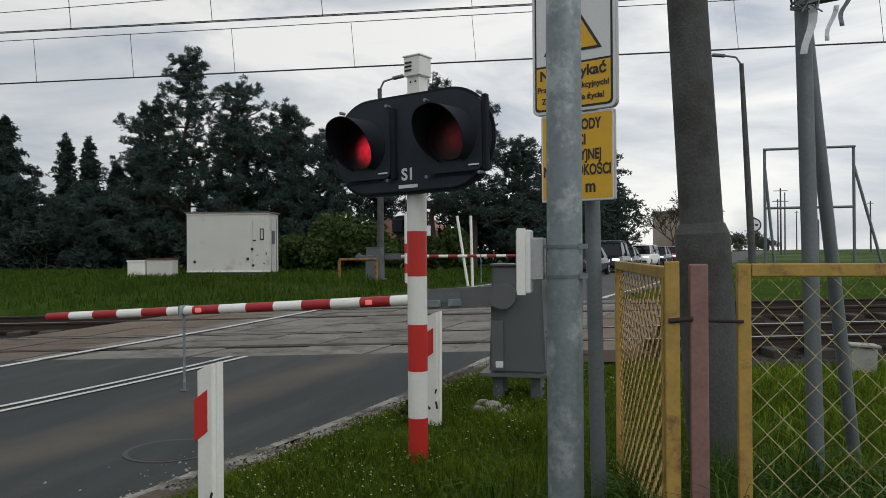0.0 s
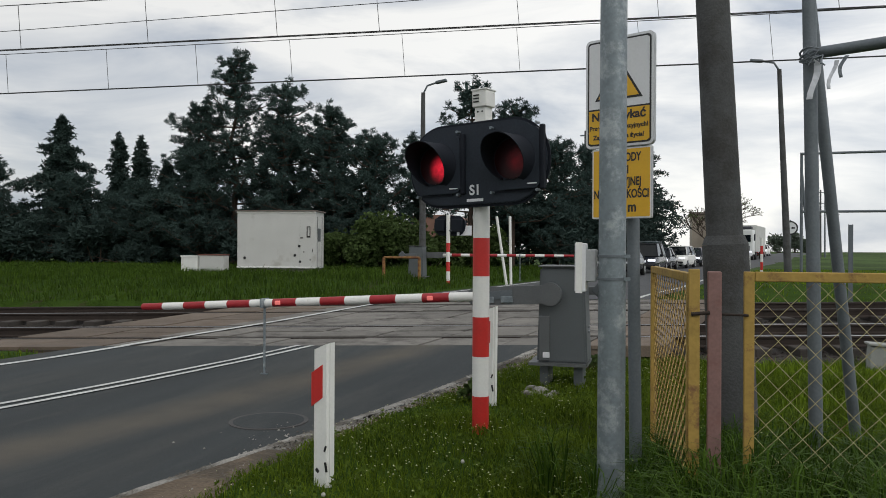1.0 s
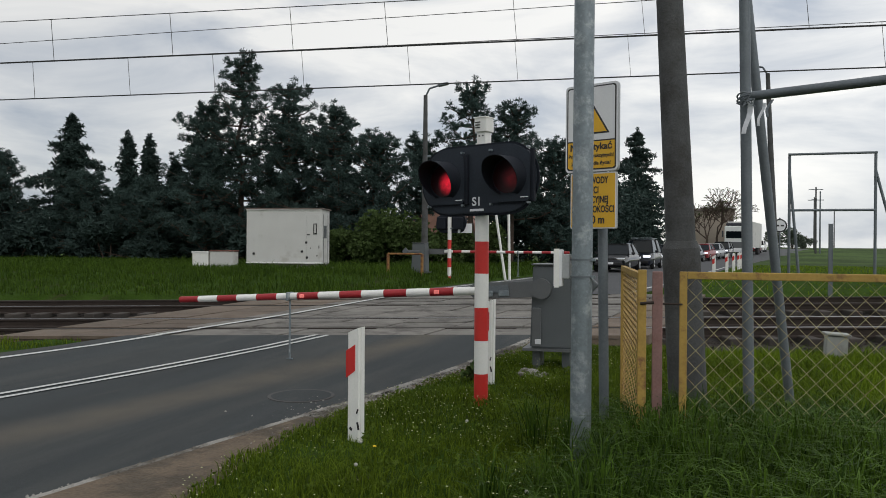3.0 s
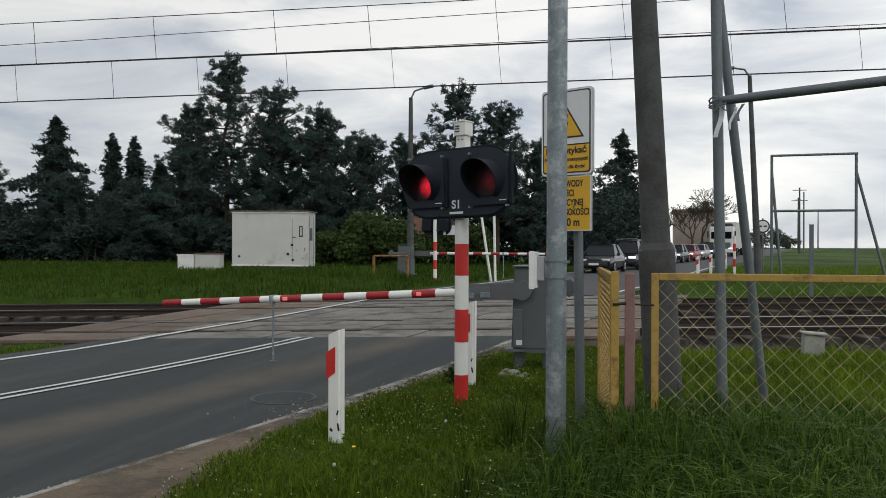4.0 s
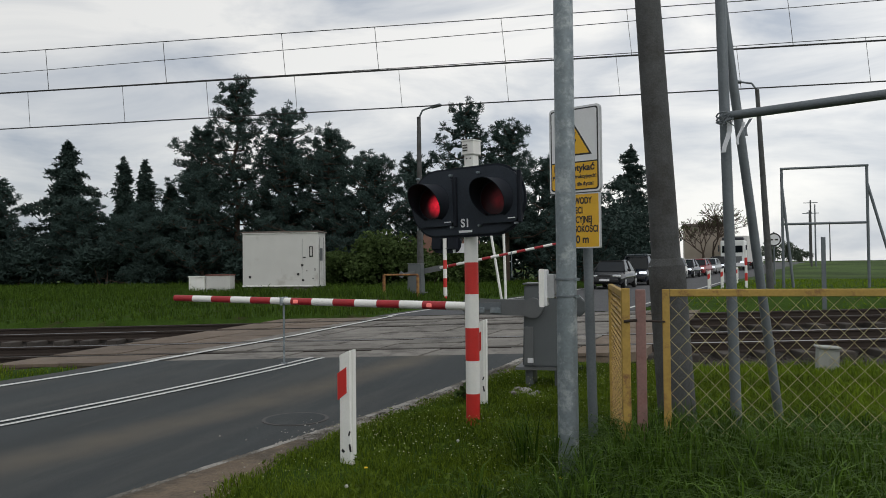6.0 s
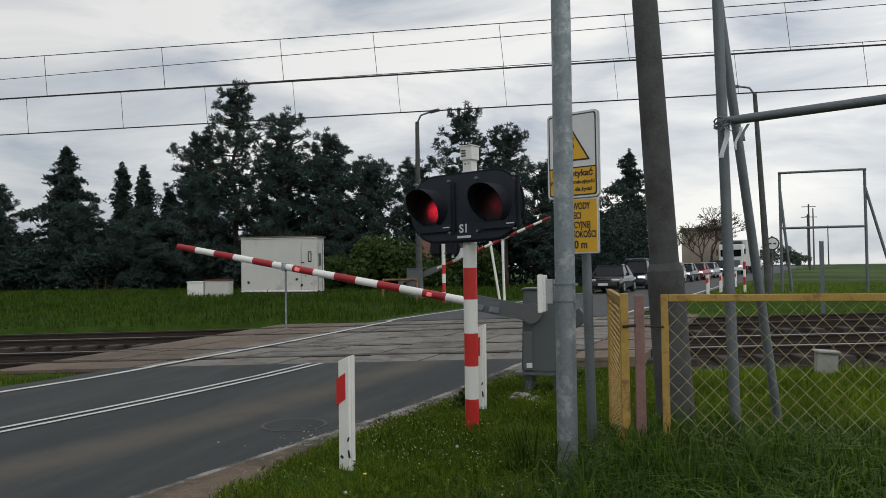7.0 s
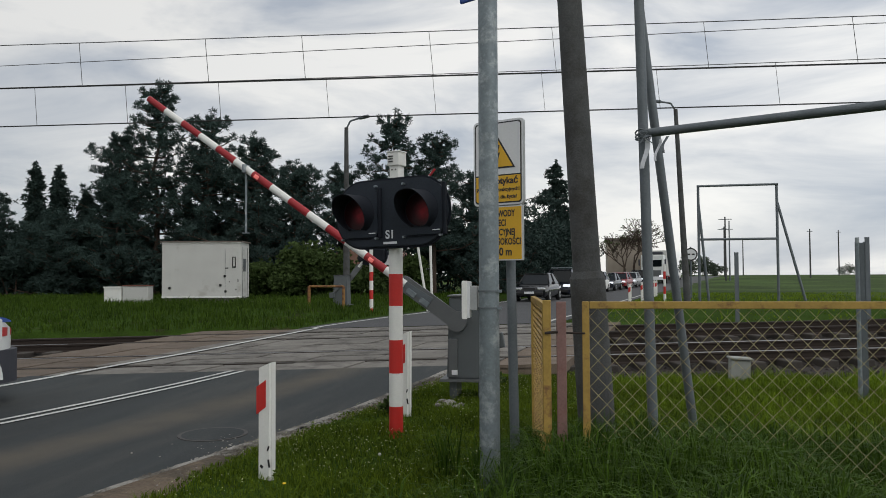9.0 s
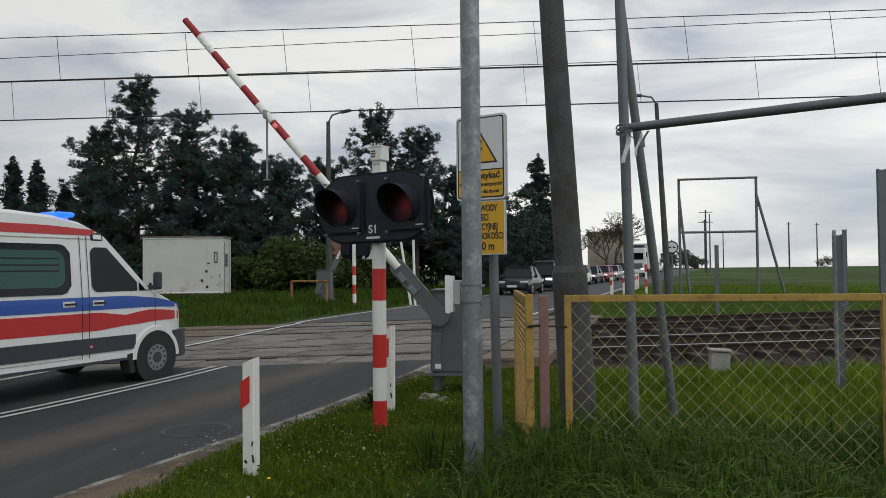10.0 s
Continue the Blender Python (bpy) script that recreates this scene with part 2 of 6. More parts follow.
ARM_GREY = mat("arm_grey", (0.13, 0.138, 0.142), 0.45, 0.3, var=0.12, scale=5, bump=0.05)
YELLOW_OLD = mat("yellow_old_paint", (0.37, 0.24, 0.055), 0.7, var=0.2, scale=9, fine=50, bump=0.25, col2=(0.16, 0.075, 0.035), patch=0.13)
PINK_OLD = mat("pink_old_paint", (0.215, 0.12, 0.108), 0.7, var=0.2, scale=9, bump=0.2, col2=(0.2, 0.1, 0.085), patch=0.1)
MESH_WIRE = mat("mesh_wire", (0.42, 0.38, 0.2), 0.6, 0.3, var=0.3, scale=20, bump=0.05, col2=(0.2, 0.12, 0.06), patch=0.15)
MESH_YEL = mat("mesh_wire_yellow", (0.42, 0.28, 0.09), 0.65, 0.2, var=0.3, scale=20, bump=0.05, col2=(0.2, 0.11, 0.05), patch=0.15)
SIGN_Y = mat("sign_yellow", (0.72, 0.41, 0.018), 0.4, var=0.05, scale=5, bump=0.02)
SIGN_W = mat("sign_white", (0.72, 0.73, 0.75), 0.4, var=0.05, scale=5, bump=0.02)
SIGN_K = mat("sign_black", (0.02, 0.02, 0.022), 0.5, var=0.1, bump=0.02)
SIGN_B = mat("sign_blue", (0.02, 0.07, 0.3), 0.4, var=0.05, bump=0.02)
SIGN_BACK = mat("sign_edge", (0.45, 0.46, 0.47), 0.5, 0.5, var=0.1, bump=0.05)
HUT_W = mat("hut_sheet", (0.55, 0.55, 0.53), 0.6, var=0.08, scale=1.5, fine=30, bump=0.06, col2=(0.42, 0.41, 0.38), patch=0.1)
LID_BROWN = mat("lid_brown", (0.16, 0.06, 0.045), 0.8, var=0.2, scale=5)
BOX_GREY = mat("box_grey", (0.3, 0.31, 0.29), 0.65, var=0.15, scale=8, bump=0.08, col2=(0.2, 0.2, 0.18), patch=0.12)
ALLOY = mat("alloy_rim", (0.55, 0.56, 0.57), 0.3, 0.7, var=0.1, bump=0)
HUT_ROOF = mat("hut_roof", (0.16, 0.13, 0.115), 0.8, var=0.2, scale=3)
DARK = mat("dark_gap", (0.015, 0.015, 0.016), 0.7, var=0.2, bump=0.05)
BARK = mat("bark", (0.07, 0.05, 0.038), 0.95, var=0.4, scale=4, fine=30, bump=0.8, dist=0.03)
NEEDLES = leaf_mat("pine_needles", (0.05, 0.08, 0.072), 0.5, trans=0.15)
# paler leaf green for far trees: the haze of distance is mixed into the colour
LEAVES_FAR = leaf_mat("leaves_painted_haze", (0.09, 0.115, 0.085), 0.3, trans=0.2)
SPRUCE = leaf_mat("spruce_needles", (0.036, 0.058, 0.051), 0.45, trans=0.12)
LEAVES = leaf_mat("broad_leaves", (0.065, 0.1, 0.032), 0.5, trans=0.3)
GRASS = leaf_mat("grass_blades", (0.026, 0.062, 0.004), 0.45, trans=0.35, col2=(0.165, 0.235, 0.018))
MEADOW = leaf_mat("meadow_blades", (0.085, 0.155, 0.009), 0.4, trans=0.35, col2=(0.22, 0.32, 0.022))
GRASS_LONG = leaf_mat("long_grass_blades", (0.01, 0.036, 0.003), 0.45, rough=0.55, trans=0.2, col2=(0.066, 0.135, 0.012), spec=0.07)
GRASS_TUSS = leaf_mat("tussock_blades", (0.008, 0.032, 0.004), 0.4, rough=0.55, trans=0.25, col2=(0.095, 0.17, 0.02), spec=0.08)
GRASS_FAR = leaf_mat("grass_far", (0.024, 0.056, 0.006), 0.35, trans=0.3, col2=(0.078, 0.135, 0.015))
DANDELION = mat("dandelion", (0.85, 0.55, 0.02), 0.7, var=0.1, bump=0)
FLOWER_W = mat("small_flowers", (0.45, 0.47, 0.24), 0.7, var=0.2, bump=0)
SEED_W = mat("seed_fluff", (0.36, 0.36, 0.31), 0.95, var=0.2, scale=60, bump=0.4)
RUBBER = mat("rubber", (0.018, 0.018, 0.018), 0.85, var=0.2, scale=10, bump=0.1)
RIM = mat("rim_grey", (0.22, 0.225, 0.23), 0.45, 0.5, var=0.1, bump=0.03)
GLASS = glass_mat("car_glass", (0.006, 0.009, 0.011))
GLASS_GREEN = glass_mat("green_glass", (0.03, 0.085, 0.075), 0.12)
VAN_W = mat("van_white", (0.69, 0.71, 0.7), 0.3, var=0.03, scale=2, bump=0.0)
VAN_R = mat("van_red", (0.45, 0.026, 0.028), 0.35, var=0.04, bump=0.0)
VAN_B = mat("van_blue", (0.025, 0.085, 0.36), 0.35, var=0.04, bump=0.0)
VAN_D = mat("van_dark", (0.035, 0.037, 0.048), 0.6, var=0.08, bump=0.05)
CHROME = mat("chrome", (0.6, 0.61, 0.62), 0.2, 1.0, var=0.05, bump=0)
WIRE = mat("copper_wire", (0.05, 0.05, 0.048), 0.6, 0.6, var=0.1, bump=0)
PLASTER = mat("plaster", (0.36, 0.31, 0.26), 0.9, var=0.15, scale=1, bump=0.2)
ROOF_RED = mat("roof_red", (0.24, 0.13, 0.1), 0.85, var=0.2, scale=2)
RIBBON = mat("ribbon", (0.6, 0.62, 0.66), 0.6, var=0.1, bump=0.05)
OLIVE = mat("cast_iron", (0.07, 0.068, 0.066), 0.75, 0.3, var=0.2, scale=20, bump=0.4)


# ---- mesh tools ----
def box(bm, c, size, rot=None, bevel=0.0):
    m = Matrix.Translation(c) @ (rot or Matrix.Identity(4)) @ Matrix.Diagonal((*size, 1))
    made = bmesh.ops.create_cube(bm, size=1.0, matrix=m)
    if bevel:
        es = list({e for v in made["verts"] for e in v.link_edges})
        bmesh.ops.bevel(bm, geom=es, offset=bevel, segments=2, affect="EDGES", profile=0.5)
    return bm


def tube(bm, p0, p1, r0, r1=None, n=12, caps=True):
    p0, p1 = Vector(p0), Vector(p1)
    d = p1 - p0
    m = Matrix.Translation((p0 + p1) / 2) @ d.to_track_quat("Z", "Y").to_matrix().to_4x4()
    bmesh.ops.create_cone(bm, cap_ends=caps, segments=n, radius1=r0, radius2=r0 if r1 is None else r1, depth=d.length, matrix=m)
    return bm


def prism(bm, pts, y0, y1, m=None):
    """A polygon in x, z drawn out from y0 to y1."""
    m = m or Matrix.Identity(4)
    a = [bm.verts.new(m @ Vector((x, y0, z))) for x, z in pts]
    b = [bm.verts.new(m @ Vector((x, y1, z))) for x, z in pts]
    bm.faces.new(a)
    bm.faces.new(b[::-1])
    k = len(pts)
    for i in range(k):
        bm.faces.new((a[i], b[i], b[(i + 1) % k], a[(i + 1) % k]))
    bmesh.ops.recalc_face_normals(bm, faces=bm.faces[:])
    return bm


def rounded(w, h, r, n=6, cx=0.0, cz=0.0):
    pts = []
    for k, (sx, sz) in enumerate(((1, 1), (-1, 1), (-1, -1), (1, -1))):
        for i in range(n + 1):
            a = math.pi / 2 * (k + i / n)
            pts.append((cx + sx * (w / 2 - r) + r * math.cos(a), cz + sz * (h / 2 - r) + r * math.sin(a)))
    return pts


def disc(r, n=28, cx=0.0, cz=0.0):
    return [(cx + r * math.cos(2 * math.pi * i / n), cz + r * math.sin(2 * math.pi * i / n)) for i in range(n)]


def mesh_of(name, bm, material, smooth=False):
    me = bpy.data.meshes.new(name)
    bm.to_mesh(me)
    bm.free()
    me.materials.append(material)
    if smooth:
        for p in me.polygons:
            p.use_smooth = True
        me.set_sharp_from_angle(angle=radians(38))
    return me


def part(name, bm, material, parent, label="", smooth=False):
    ob = new(name, mesh_of(name, bm, material, smooth))
    ob.parent = parent
    if label:
        tagged(ob, label)
    return ob


def thing(name, label, category, m=None, group="", kind=""):
    ob = new(name)
    ob.matrix_basis = m or Matrix.Identity(4)
    return tagged(ob, label, category, group, kind)


def solo(name, bm, material, label, category, group="", kind="", smooth=False):
    return tagged(new(name, mesh_of(name, bm, material, smooth)), label, category, group, kind)


def raw(name, verts, faces, material, smooth=False):
    me = bpy.data.meshes.new(name)
    me.from_pydata(np.asarray(verts, dtype=float).tolist(), [], faces if isinstance(faces, list) else faces.tolist())
    me.materials.append(material)
    if smooth:
        for p in me.polygons:
            p.use_smooth = True
    me.update()
    return new(name, me)


def text_part(name, words, size, material, parent, m, label=""):
    cu = bpy.data.curves.new(name, "FONT")
    cu.body, cu.size, cu.align_x, cu.extrude, cu.offset = words, size, "CENTER", 0.0006, size * 0.028
    tmp = bpy.data.objects.new(name, cu)
    scene.collection.objects.link(tmp)
    me = bpy.data.meshes.new_from_object(tmp.evaluated_get(bpy.context.evaluated_depsgraph_get()))
    bpy.data.objects.remove(tmp)
    me.materials.clear()
    me.materials.append(material)
    ob = new(name, me)
    ob.parent, ob.matrix_basis = parent, m
    if label:
        tagged(ob, label)
    return ob


BM = bmesh.new


# ---- the lie of the land ----
def ease(a, b, v):
    k = min(1.0, max(0.0, (v - a) / (b - a)))
    return k * k * (3 - 2 * k)


RAIL_DEG = 12.0
RU = Vector((math.cos(radians(RAIL_DEG)), math.sin(radians(RAIL_DEG)), 0))
RN = Vector((-RU.y, RU.x, 0))
R0 = Vector((-4.0, 11.45, 0))
GRADE, RISE = 0.016, 0.022
LOW = 0.035
RAILS = (0.0, 1.5, 4.05, 5.55)


def rail_s(x, y):
    return (Vector((x, y, 0)) - R0).dot(RN)


def rail_a(x, y):
    return (Vector((x, y, 0)) - R0).dot(RU)


def rail_z(a, s):
    return 0.12 - LOW + GRADE * max(-30.0, min(30.0, a)) + RISE * min(7.0, max(-2.0, s))


ROAD = [(-15.0, -30.0), (-9.3, -10.0), (-5.85, 6.0), (-4.35, 13.0), (-2.9, 23.0), (-0.9, 37.0), (1.55, 53.0), (5.4, 70.0), (9.5, 88.0), (25.0, 160.0), (80.0, 420.0)]
HALF_R, HALF_L = 3.3, 2.85


def road_x(y):
    for (x0, y0), (x1, y1) in zip(ROAD, ROAD[1:]):
        if y <= y1:
            return x0 + (x1 - x0) * (y - y0) / (y1 - y0)
    return ROAD[-1][0]


def road_z(x, y):
    s, a = rail_s(x, y), rail_a(x, y)
    far = 0.26 + 1.1 * ease(45, 160, y)
    z = (rail_z(a, s) + LOW) * ease(-5.0, -0.9, s)
    return z + (far - z) * ease(6.4, 15, s) - LOW


def land_z(x, y):
    """Bare ground, a little under the road and the tracks."""
    s, a = rail_s(x, y), rail_a(x, y)
    off = x - road_x(y)
    z = road_z(x, y) + LOW
    if off > HALF_R:
        z = z * (1 - ease(HALF_R, HALF_R + 3, off) * (1 - ease(8, 12, s)))
        z += 0.22 * ease(7, 13, s) * ease(HALF_R, HALF_R + 2, off)
        z += 0.05 * ease(HALF_R + 0.1, HALF_R + 0.8, off) * (1 - ease(-4, -2, s))
    elif off < -HALF_L:
        z += 0.34 * ease(6.6, 12.5, s) * ease(HALF_L, HALF_L + 2.5, -off)
        z += 0.05 * ease(HALF_L + 0.1, HALF_L + 0.8, -off) * (1 - ease(-4, -2, s))
    inside = -HALF_L - 0.1 < off < HALF_R - 0.1
    if inside:
        z -= 0.06
    if -1.3 < s < 7.0:
        z = min(z, rail_z(a, s) + LOW - 0.3)
    return z - LOW


def lines(lo, hi, near_lo, near_hi, step):
    v = list(np.arange(near_lo, near_hi + 1e-6, step))
    d = step
    while v[-1] < hi:
        d *= 1.22
        v.append(v[-1] + d)
    d = step
    while v[0] > lo:
        d *= 1.22
        v.insert(0, v[0] - d)
    return v


def ground():
    xs, ys = lines(-1500, 1500, -24, 14, 0.5), lines(-400, 1600, -6, 32, 0.5)
    vs = [(x, y, land_z(x, y) + (0.02 * noise.noise((x * 0.9, y * 0.9, 0)) if abs(x) < 60 and abs(y) < 60 else 0)) for y in ys for x in xs]
    w = len(xs)
    fs = [(j * w + i, j * w + i + 1, (j + 1) * w + i + 1, (j + 1) * w + i) for j in range(len(ys) - 1) for i in range(w - 1)]
    ob = raw("ground", vs, fs, TURF, True)
    ob.data.materials.append(FIELD)
    for p in ob.data.polygons:
        c = p.center
        if rail_s(c.x, c.y) > 34 or c.x > 14:
            p.material_index = 1
    tagged(ob, "grassy ground and green field running to the horizon", "ground", kind="structure")


def strip(name, off0, off1, y0, y1, lift, material, step=0.5, ragged=0.0):
    """A band that follows the road, between two offsets from its middle."""
    vs, fs = [], []
    ys = list(np.arange(y0, min(y1, 60), step)) + [y for y in np.arange(60, y1, 8)] + [y1]
    ys = sorted(set(round(float(y), 3) for y in ys if y <= y1))
    cols = max(2, int(abs(off1 - off0) / 0.9) + 2)
    for y in ys:
        for k in range(cols):
            o = off0 + (off1 - off0) * k / (cols - 1)
            x = road_x(y) + o + (ragged * noise.noise((y * 2.3, k * 1.7, 6)))
            vs.append((x, y, road_z(x, y) + lift))
    for j in range(len(ys) - 1):
        for k in range(cols - 1):
            i = j * cols + k
            fs.append((i, i + 1, i + cols + 1, i + cols))
    return raw(name, vs, fs, material, True)


def road_end(off, s):
    """The y at which the line at that offset from the road's middle is s metres past the first rail."""
    lo, hi = -20.0, 60.0
    for _ in range(40):
        mid = (lo + hi) / 2
        if rail_s(road_x(mid) + off, mid) < s:
            lo = mid
        else:
            hi = mid
    return lo


def soil_width(y):
    return 0.3 + 1.0 * (1 - ease(1.6, 5.0, y)) + 0.22 * noise.noise((y * 1.3, 2.0, 4.0))


def road():
    # the near carriageway, cut off along the crossing slabs
    for name, s_from, s_to, y_from, y_to, m, label in (
        ("road", None, -0.98, -30.0, None, ASPHALT, "dark grey worn asphalt road leading to the crossing"),
        ("road_far", 6.5, None, None, 400.0, ASPHALT_OLD, "paler grey asphalt road beyond the crossing")):
        vs, fs = [], []
        cols = 14
        rows = 110
        for k in range(cols):
            o = -HALF_L - 0.12 + (HALF_L + HALF_R + 0.24) * k / (cols - 1)
            ya = y_from if y_from is not None else road_end(o, s_from)
            yb = y_to if y_to is not None else road_end(o, s_to)
            for j in range(rows):
                f = j / (rows - 1)
                f = f ** 2.2 if s_to is None else 1 - (1 - f) ** 1.6
                y = ya + (yb - ya) * f
                x = road_x(y) + o + (0.05 * noise.noise((y * 1.3, k, 3)) if k in (0, cols - 1) else 0)
                vs.append((x, y, road_z(x, y) + 0.012))
        fs = [(k * rows + j, (k + 1) * rows + j, (k + 1) * rows + j + 1, k * rows + j + 1) for k in range(cols - 1) for j in range(rows - 1)]
        tagged(raw(name, vs, fs, m, True), label, "road", kind="structure")
    e = road_end(0, -1.0)
    for name, o, y0, y1, w in (("edge_line", -HALF_L + 0.42, -30, road_end(-HALF_L, -0.9), 0.13),
                               ("centre_line", 0.2, -30, e, 0.08), ("centre_line", 0.0, -30, e, 0.08),
                               ("edge_line", -HALF_L + 0.38, road_end(-HALF_L, -0.9), road_end(-HALF_L, 6.6), 0.13),
                               ("edge_line", -HALF_L + 0.25, road_end(-HALF_L, 6.6), 60, 0.13), ("edge_line", HALF_R - 0.25, road_end(HALF_R, 6.7), 60, 0.13)):
        tagged(strip(name, o - w / 2, o + w / 2, y0, y1, 0.022, LINE_W), "worn white painted road line on the asphalt", "road marking", kind="structure")
    tagged(strip("gravel_edge", HALF_R + 0.0, HALF_R + 0.08, -30, road_end(HALF_R, -1.0), 0.018, DUST, 0.12, 0.02), "pale crumbling gravel edge of the road", "road edge", kind="structure")
    tagged(strip("verge_edge", HALF_R + 0.02, HALF_R + 0.3, -30, road_end(HALF_R, -1.2), 0.012, SOIL, 0.2, 0.06), "pale dusty sandy edge along the asphalt", "road edge", kind="structure")
    rng = random.Random(21)
    vs, fs = [], []
    for i in range(5200):
        y = rng.uniform(0.5, 11.5) if i % 3 else rng.uniform(1.5, 6.0)
        x = road_x(y) + HALF_R + rng.gauss(0.13, 0.07)
        if i % 30 == 0 and y > 5.0:
            x = road_x(y) + HALF_R - abs(rng.gauss(0, 0.3))
        elif x < road_x(y) + HALF_R - 0.02:
            continue
        r, z = rng.uniform(0.004, 0.014), max(road_z(x, y), land_z(x, y)) + 0.016
        k = len(vs)
        vs += [(x - r, y, z), (x, y - r, z), (x + r, y, z), (x, y + r, z), (x + r * 0.2, y, z + r)]
        fs += [(k, k + 1, k + 4), (k + 1, k + 2, k + 4), (k + 2, k + 3, k + 4), (k + 3, k, k + 4)]
    tagged(raw("edge_gravel", vs, fs, DUST), "pale loose gravel along the asphalt edge", "gravel", kind="stuff")
    # bare soil beside the road, widening towards the viewer
    vs, fs = [], []
    ys = np.arange(-8.0, 5.2, 0.12)
    for y in ys:
        for k in range(7):
            x = road_x(y) + HALF_R + 0.1 + soil_width(y) * k / 6
            vs.append((x, y, land_z(x, y) + 0.03 - 0.045 * (k / 6) ** 2))
    fs = [(j * 7 + k, j * 7 + k + 1, j * 7 + k + 8, j * 7 + k + 7) for j in range(len(ys) - 1) for k in range(6)]
    tagged(raw("soil_patch", vs, fs, SOIL, True), "bare brown trodden soil beside the road", "soil", kind="structure")
    mh = thing("manhole", "round manhole cover sunk in the asphalt", "manhole", pose(-3.12, 5.98, 0.013 - LOW))
    bm = BM()
    bmesh.ops.create_cone(bm, cap_ends=True, segments=40, radius1=0.335, radius2=0.335, depth=0.012)
    part("rim", bm, OLIVE, mh)
    bm = BM()
    bmesh.ops.create_cone(bm, cap_ends=True, segments=40, radius1=0.3, radius2=0.3, depth=0.016)
    part("cover", bm, ASPHALT, mh)


def tracks():
    # ballast bed in two halves, either side of the crossing
    for a0, a1 in ((-70, 90),):
        vs, fs = [], []
        na, ss = 220, [-2.1, -1.35, -0.6, 0.75, 2.2, 2.8, 3.4, 4.8, 6.2, 7.0, 7.8]
        hs = [-0.34, -0.25, -0.25, -0.25, -0.25, -0.27, -0.25, -0.25, -0.25, -0.27, -0.38]
        for i in range(na):
            a = a0 + (a1 - a0) * i / (na - 1)
            for s, h in zip(ss, hs):
                p = R0 + RU * a + RN * s
                vs.append((p.x, p.y, rail_z(a, s) + h + 0.02 * noise.noise((a * 2.1, s * 2.1, 1))))
        k = len(ss)
        fs = [(i * k + j, (i + 1) * k + j, (i + 1) * k + j + 1, i * k + j + 1) for i in range(na - 1) for j in range(k - 1)]
        tagged(raw("ballast", vs, fs, BALLAST, True), "rust-brown stone ballast under the railway tracks", "ballast", kind="structure")
    rng = random.Random(4)
    vs, fs = [], []
    for i in range(9000):
        a, s = rng.choice((rng.uniform(-26, -4.3), rng.uniform(3.3, 22))), rng.uniform(-1.9, 2.4) if rng.random() < 0.75 else rng.uniform(2.4, 7.4)
        p = R0 + RU * a + RN * s
        z = rail_z(a, s) + (-0.25 if s > -1.3 else -0.25 - (-1.3 - s) * 0.12)
        r = rng.uniform(0.02, 0.045)
        b = len(vs)
        for q in ((1, 0, 0), (-1, 0.2, 0), (0, 1, 0.1), (0.1, -1, 0), (0, 0, 1)):
            vs.append((p.x + q[0] * r * rng.uniform(0.7, 1.3), p.y + q[1] * r * rng.uniform(0.7, 1.3), z + q[2] * r * rng.uniform(0.5, 1.2)))
        fs += [(b, b + 2, b + 4), (b + 2, b + 1, b + 4), (b + 1, b + 3, b + 4), (b + 3, b, b + 4)]
    tagged(raw("ballast_stones", vs, fs, BALLAST), "loose rust-brown ballast stones along the tracks", "stones", kind="stuff")
    prof = [(-0.06, -0.17), (0.06, -0.17), (0.06, -0.155), (0.01, -0.13), (0.01, -0.045), (0.036, -0.035), (0.036, -0.004), (-0.036, -0.004), (-0.036, -0.035), (-0.01, -0.045), (-0.01, -0.13), (-0.06, -0.155)]
    for t in range(2):
        tr = thing("railway_track", "straight railway track of rusty rails on concrete sleepers", "railway track", group="railway tracks", kind="structure")
        for s in RAILS[2 * t:2 * t + 2]:
            head = [(-0.033, -0.004), (0.033, -0.004), (0.03, 0.003), (-0.03, 0.003)]
            # head material changes by stretch to paint where rails glint and where they darken
            for nm, pr, m, aa in (("rail", prof, RAIL_SIDE, [-70, -50, -30, 30, 60, 90]), ("rail_head", head, RAIL_TOP if s in (1.5, 4.05) else RAIL_SHADED, [-70, -50, -30, -6.0]), ("rail_head", head, RAIL_TOP if s == 1.5 else RAIL_SHADED, [-5.99, 3.79]), ("rail_head", head, RAIL_TOP if t == 0 else RAIL_SHADED, [3.8, 30, 60, 90])):
                vs, fs = [], []
                for a in aa:
                    p = R0 + RU * a
                    for ds, dz in pr:
                        q = p + RN * (s + ds)
                        vs.append((q.x, q.y, rail_z(a, s) + dz))
                k = len(pr)
                for i in range(len(aa) - 1):
                    for j in range(k):
                        fs.append((i * k + j, (i + 1) * k + j, (i + 1) * k + (j + 1) % k, i * k + (j + 1) % k))
                raw(nm, vs, fs, m).parent = tr
        bm = BM()
        box(bm, (0, 0, 0), (0.24, 2.5, 0.16), bevel=0.02)
        me = mesh_of("sleeper", bm, SLEEPER)
        sm = (RAILS[2 * t] + RAILS[2 * t + 1]) / 2
        for i in range(-45, 66):
            a = i * 0.62
            if -5.8 < a < 3.4:
                continue
            p = R0 + RU * a + RN * sm
            ob = new("sleeper", me)
            ob.parent = tr
            ob.matrix_basis = pose(p.x, p.y, rail_z(a, sm) - 0.235, 0, 0, RAIL_DEG)


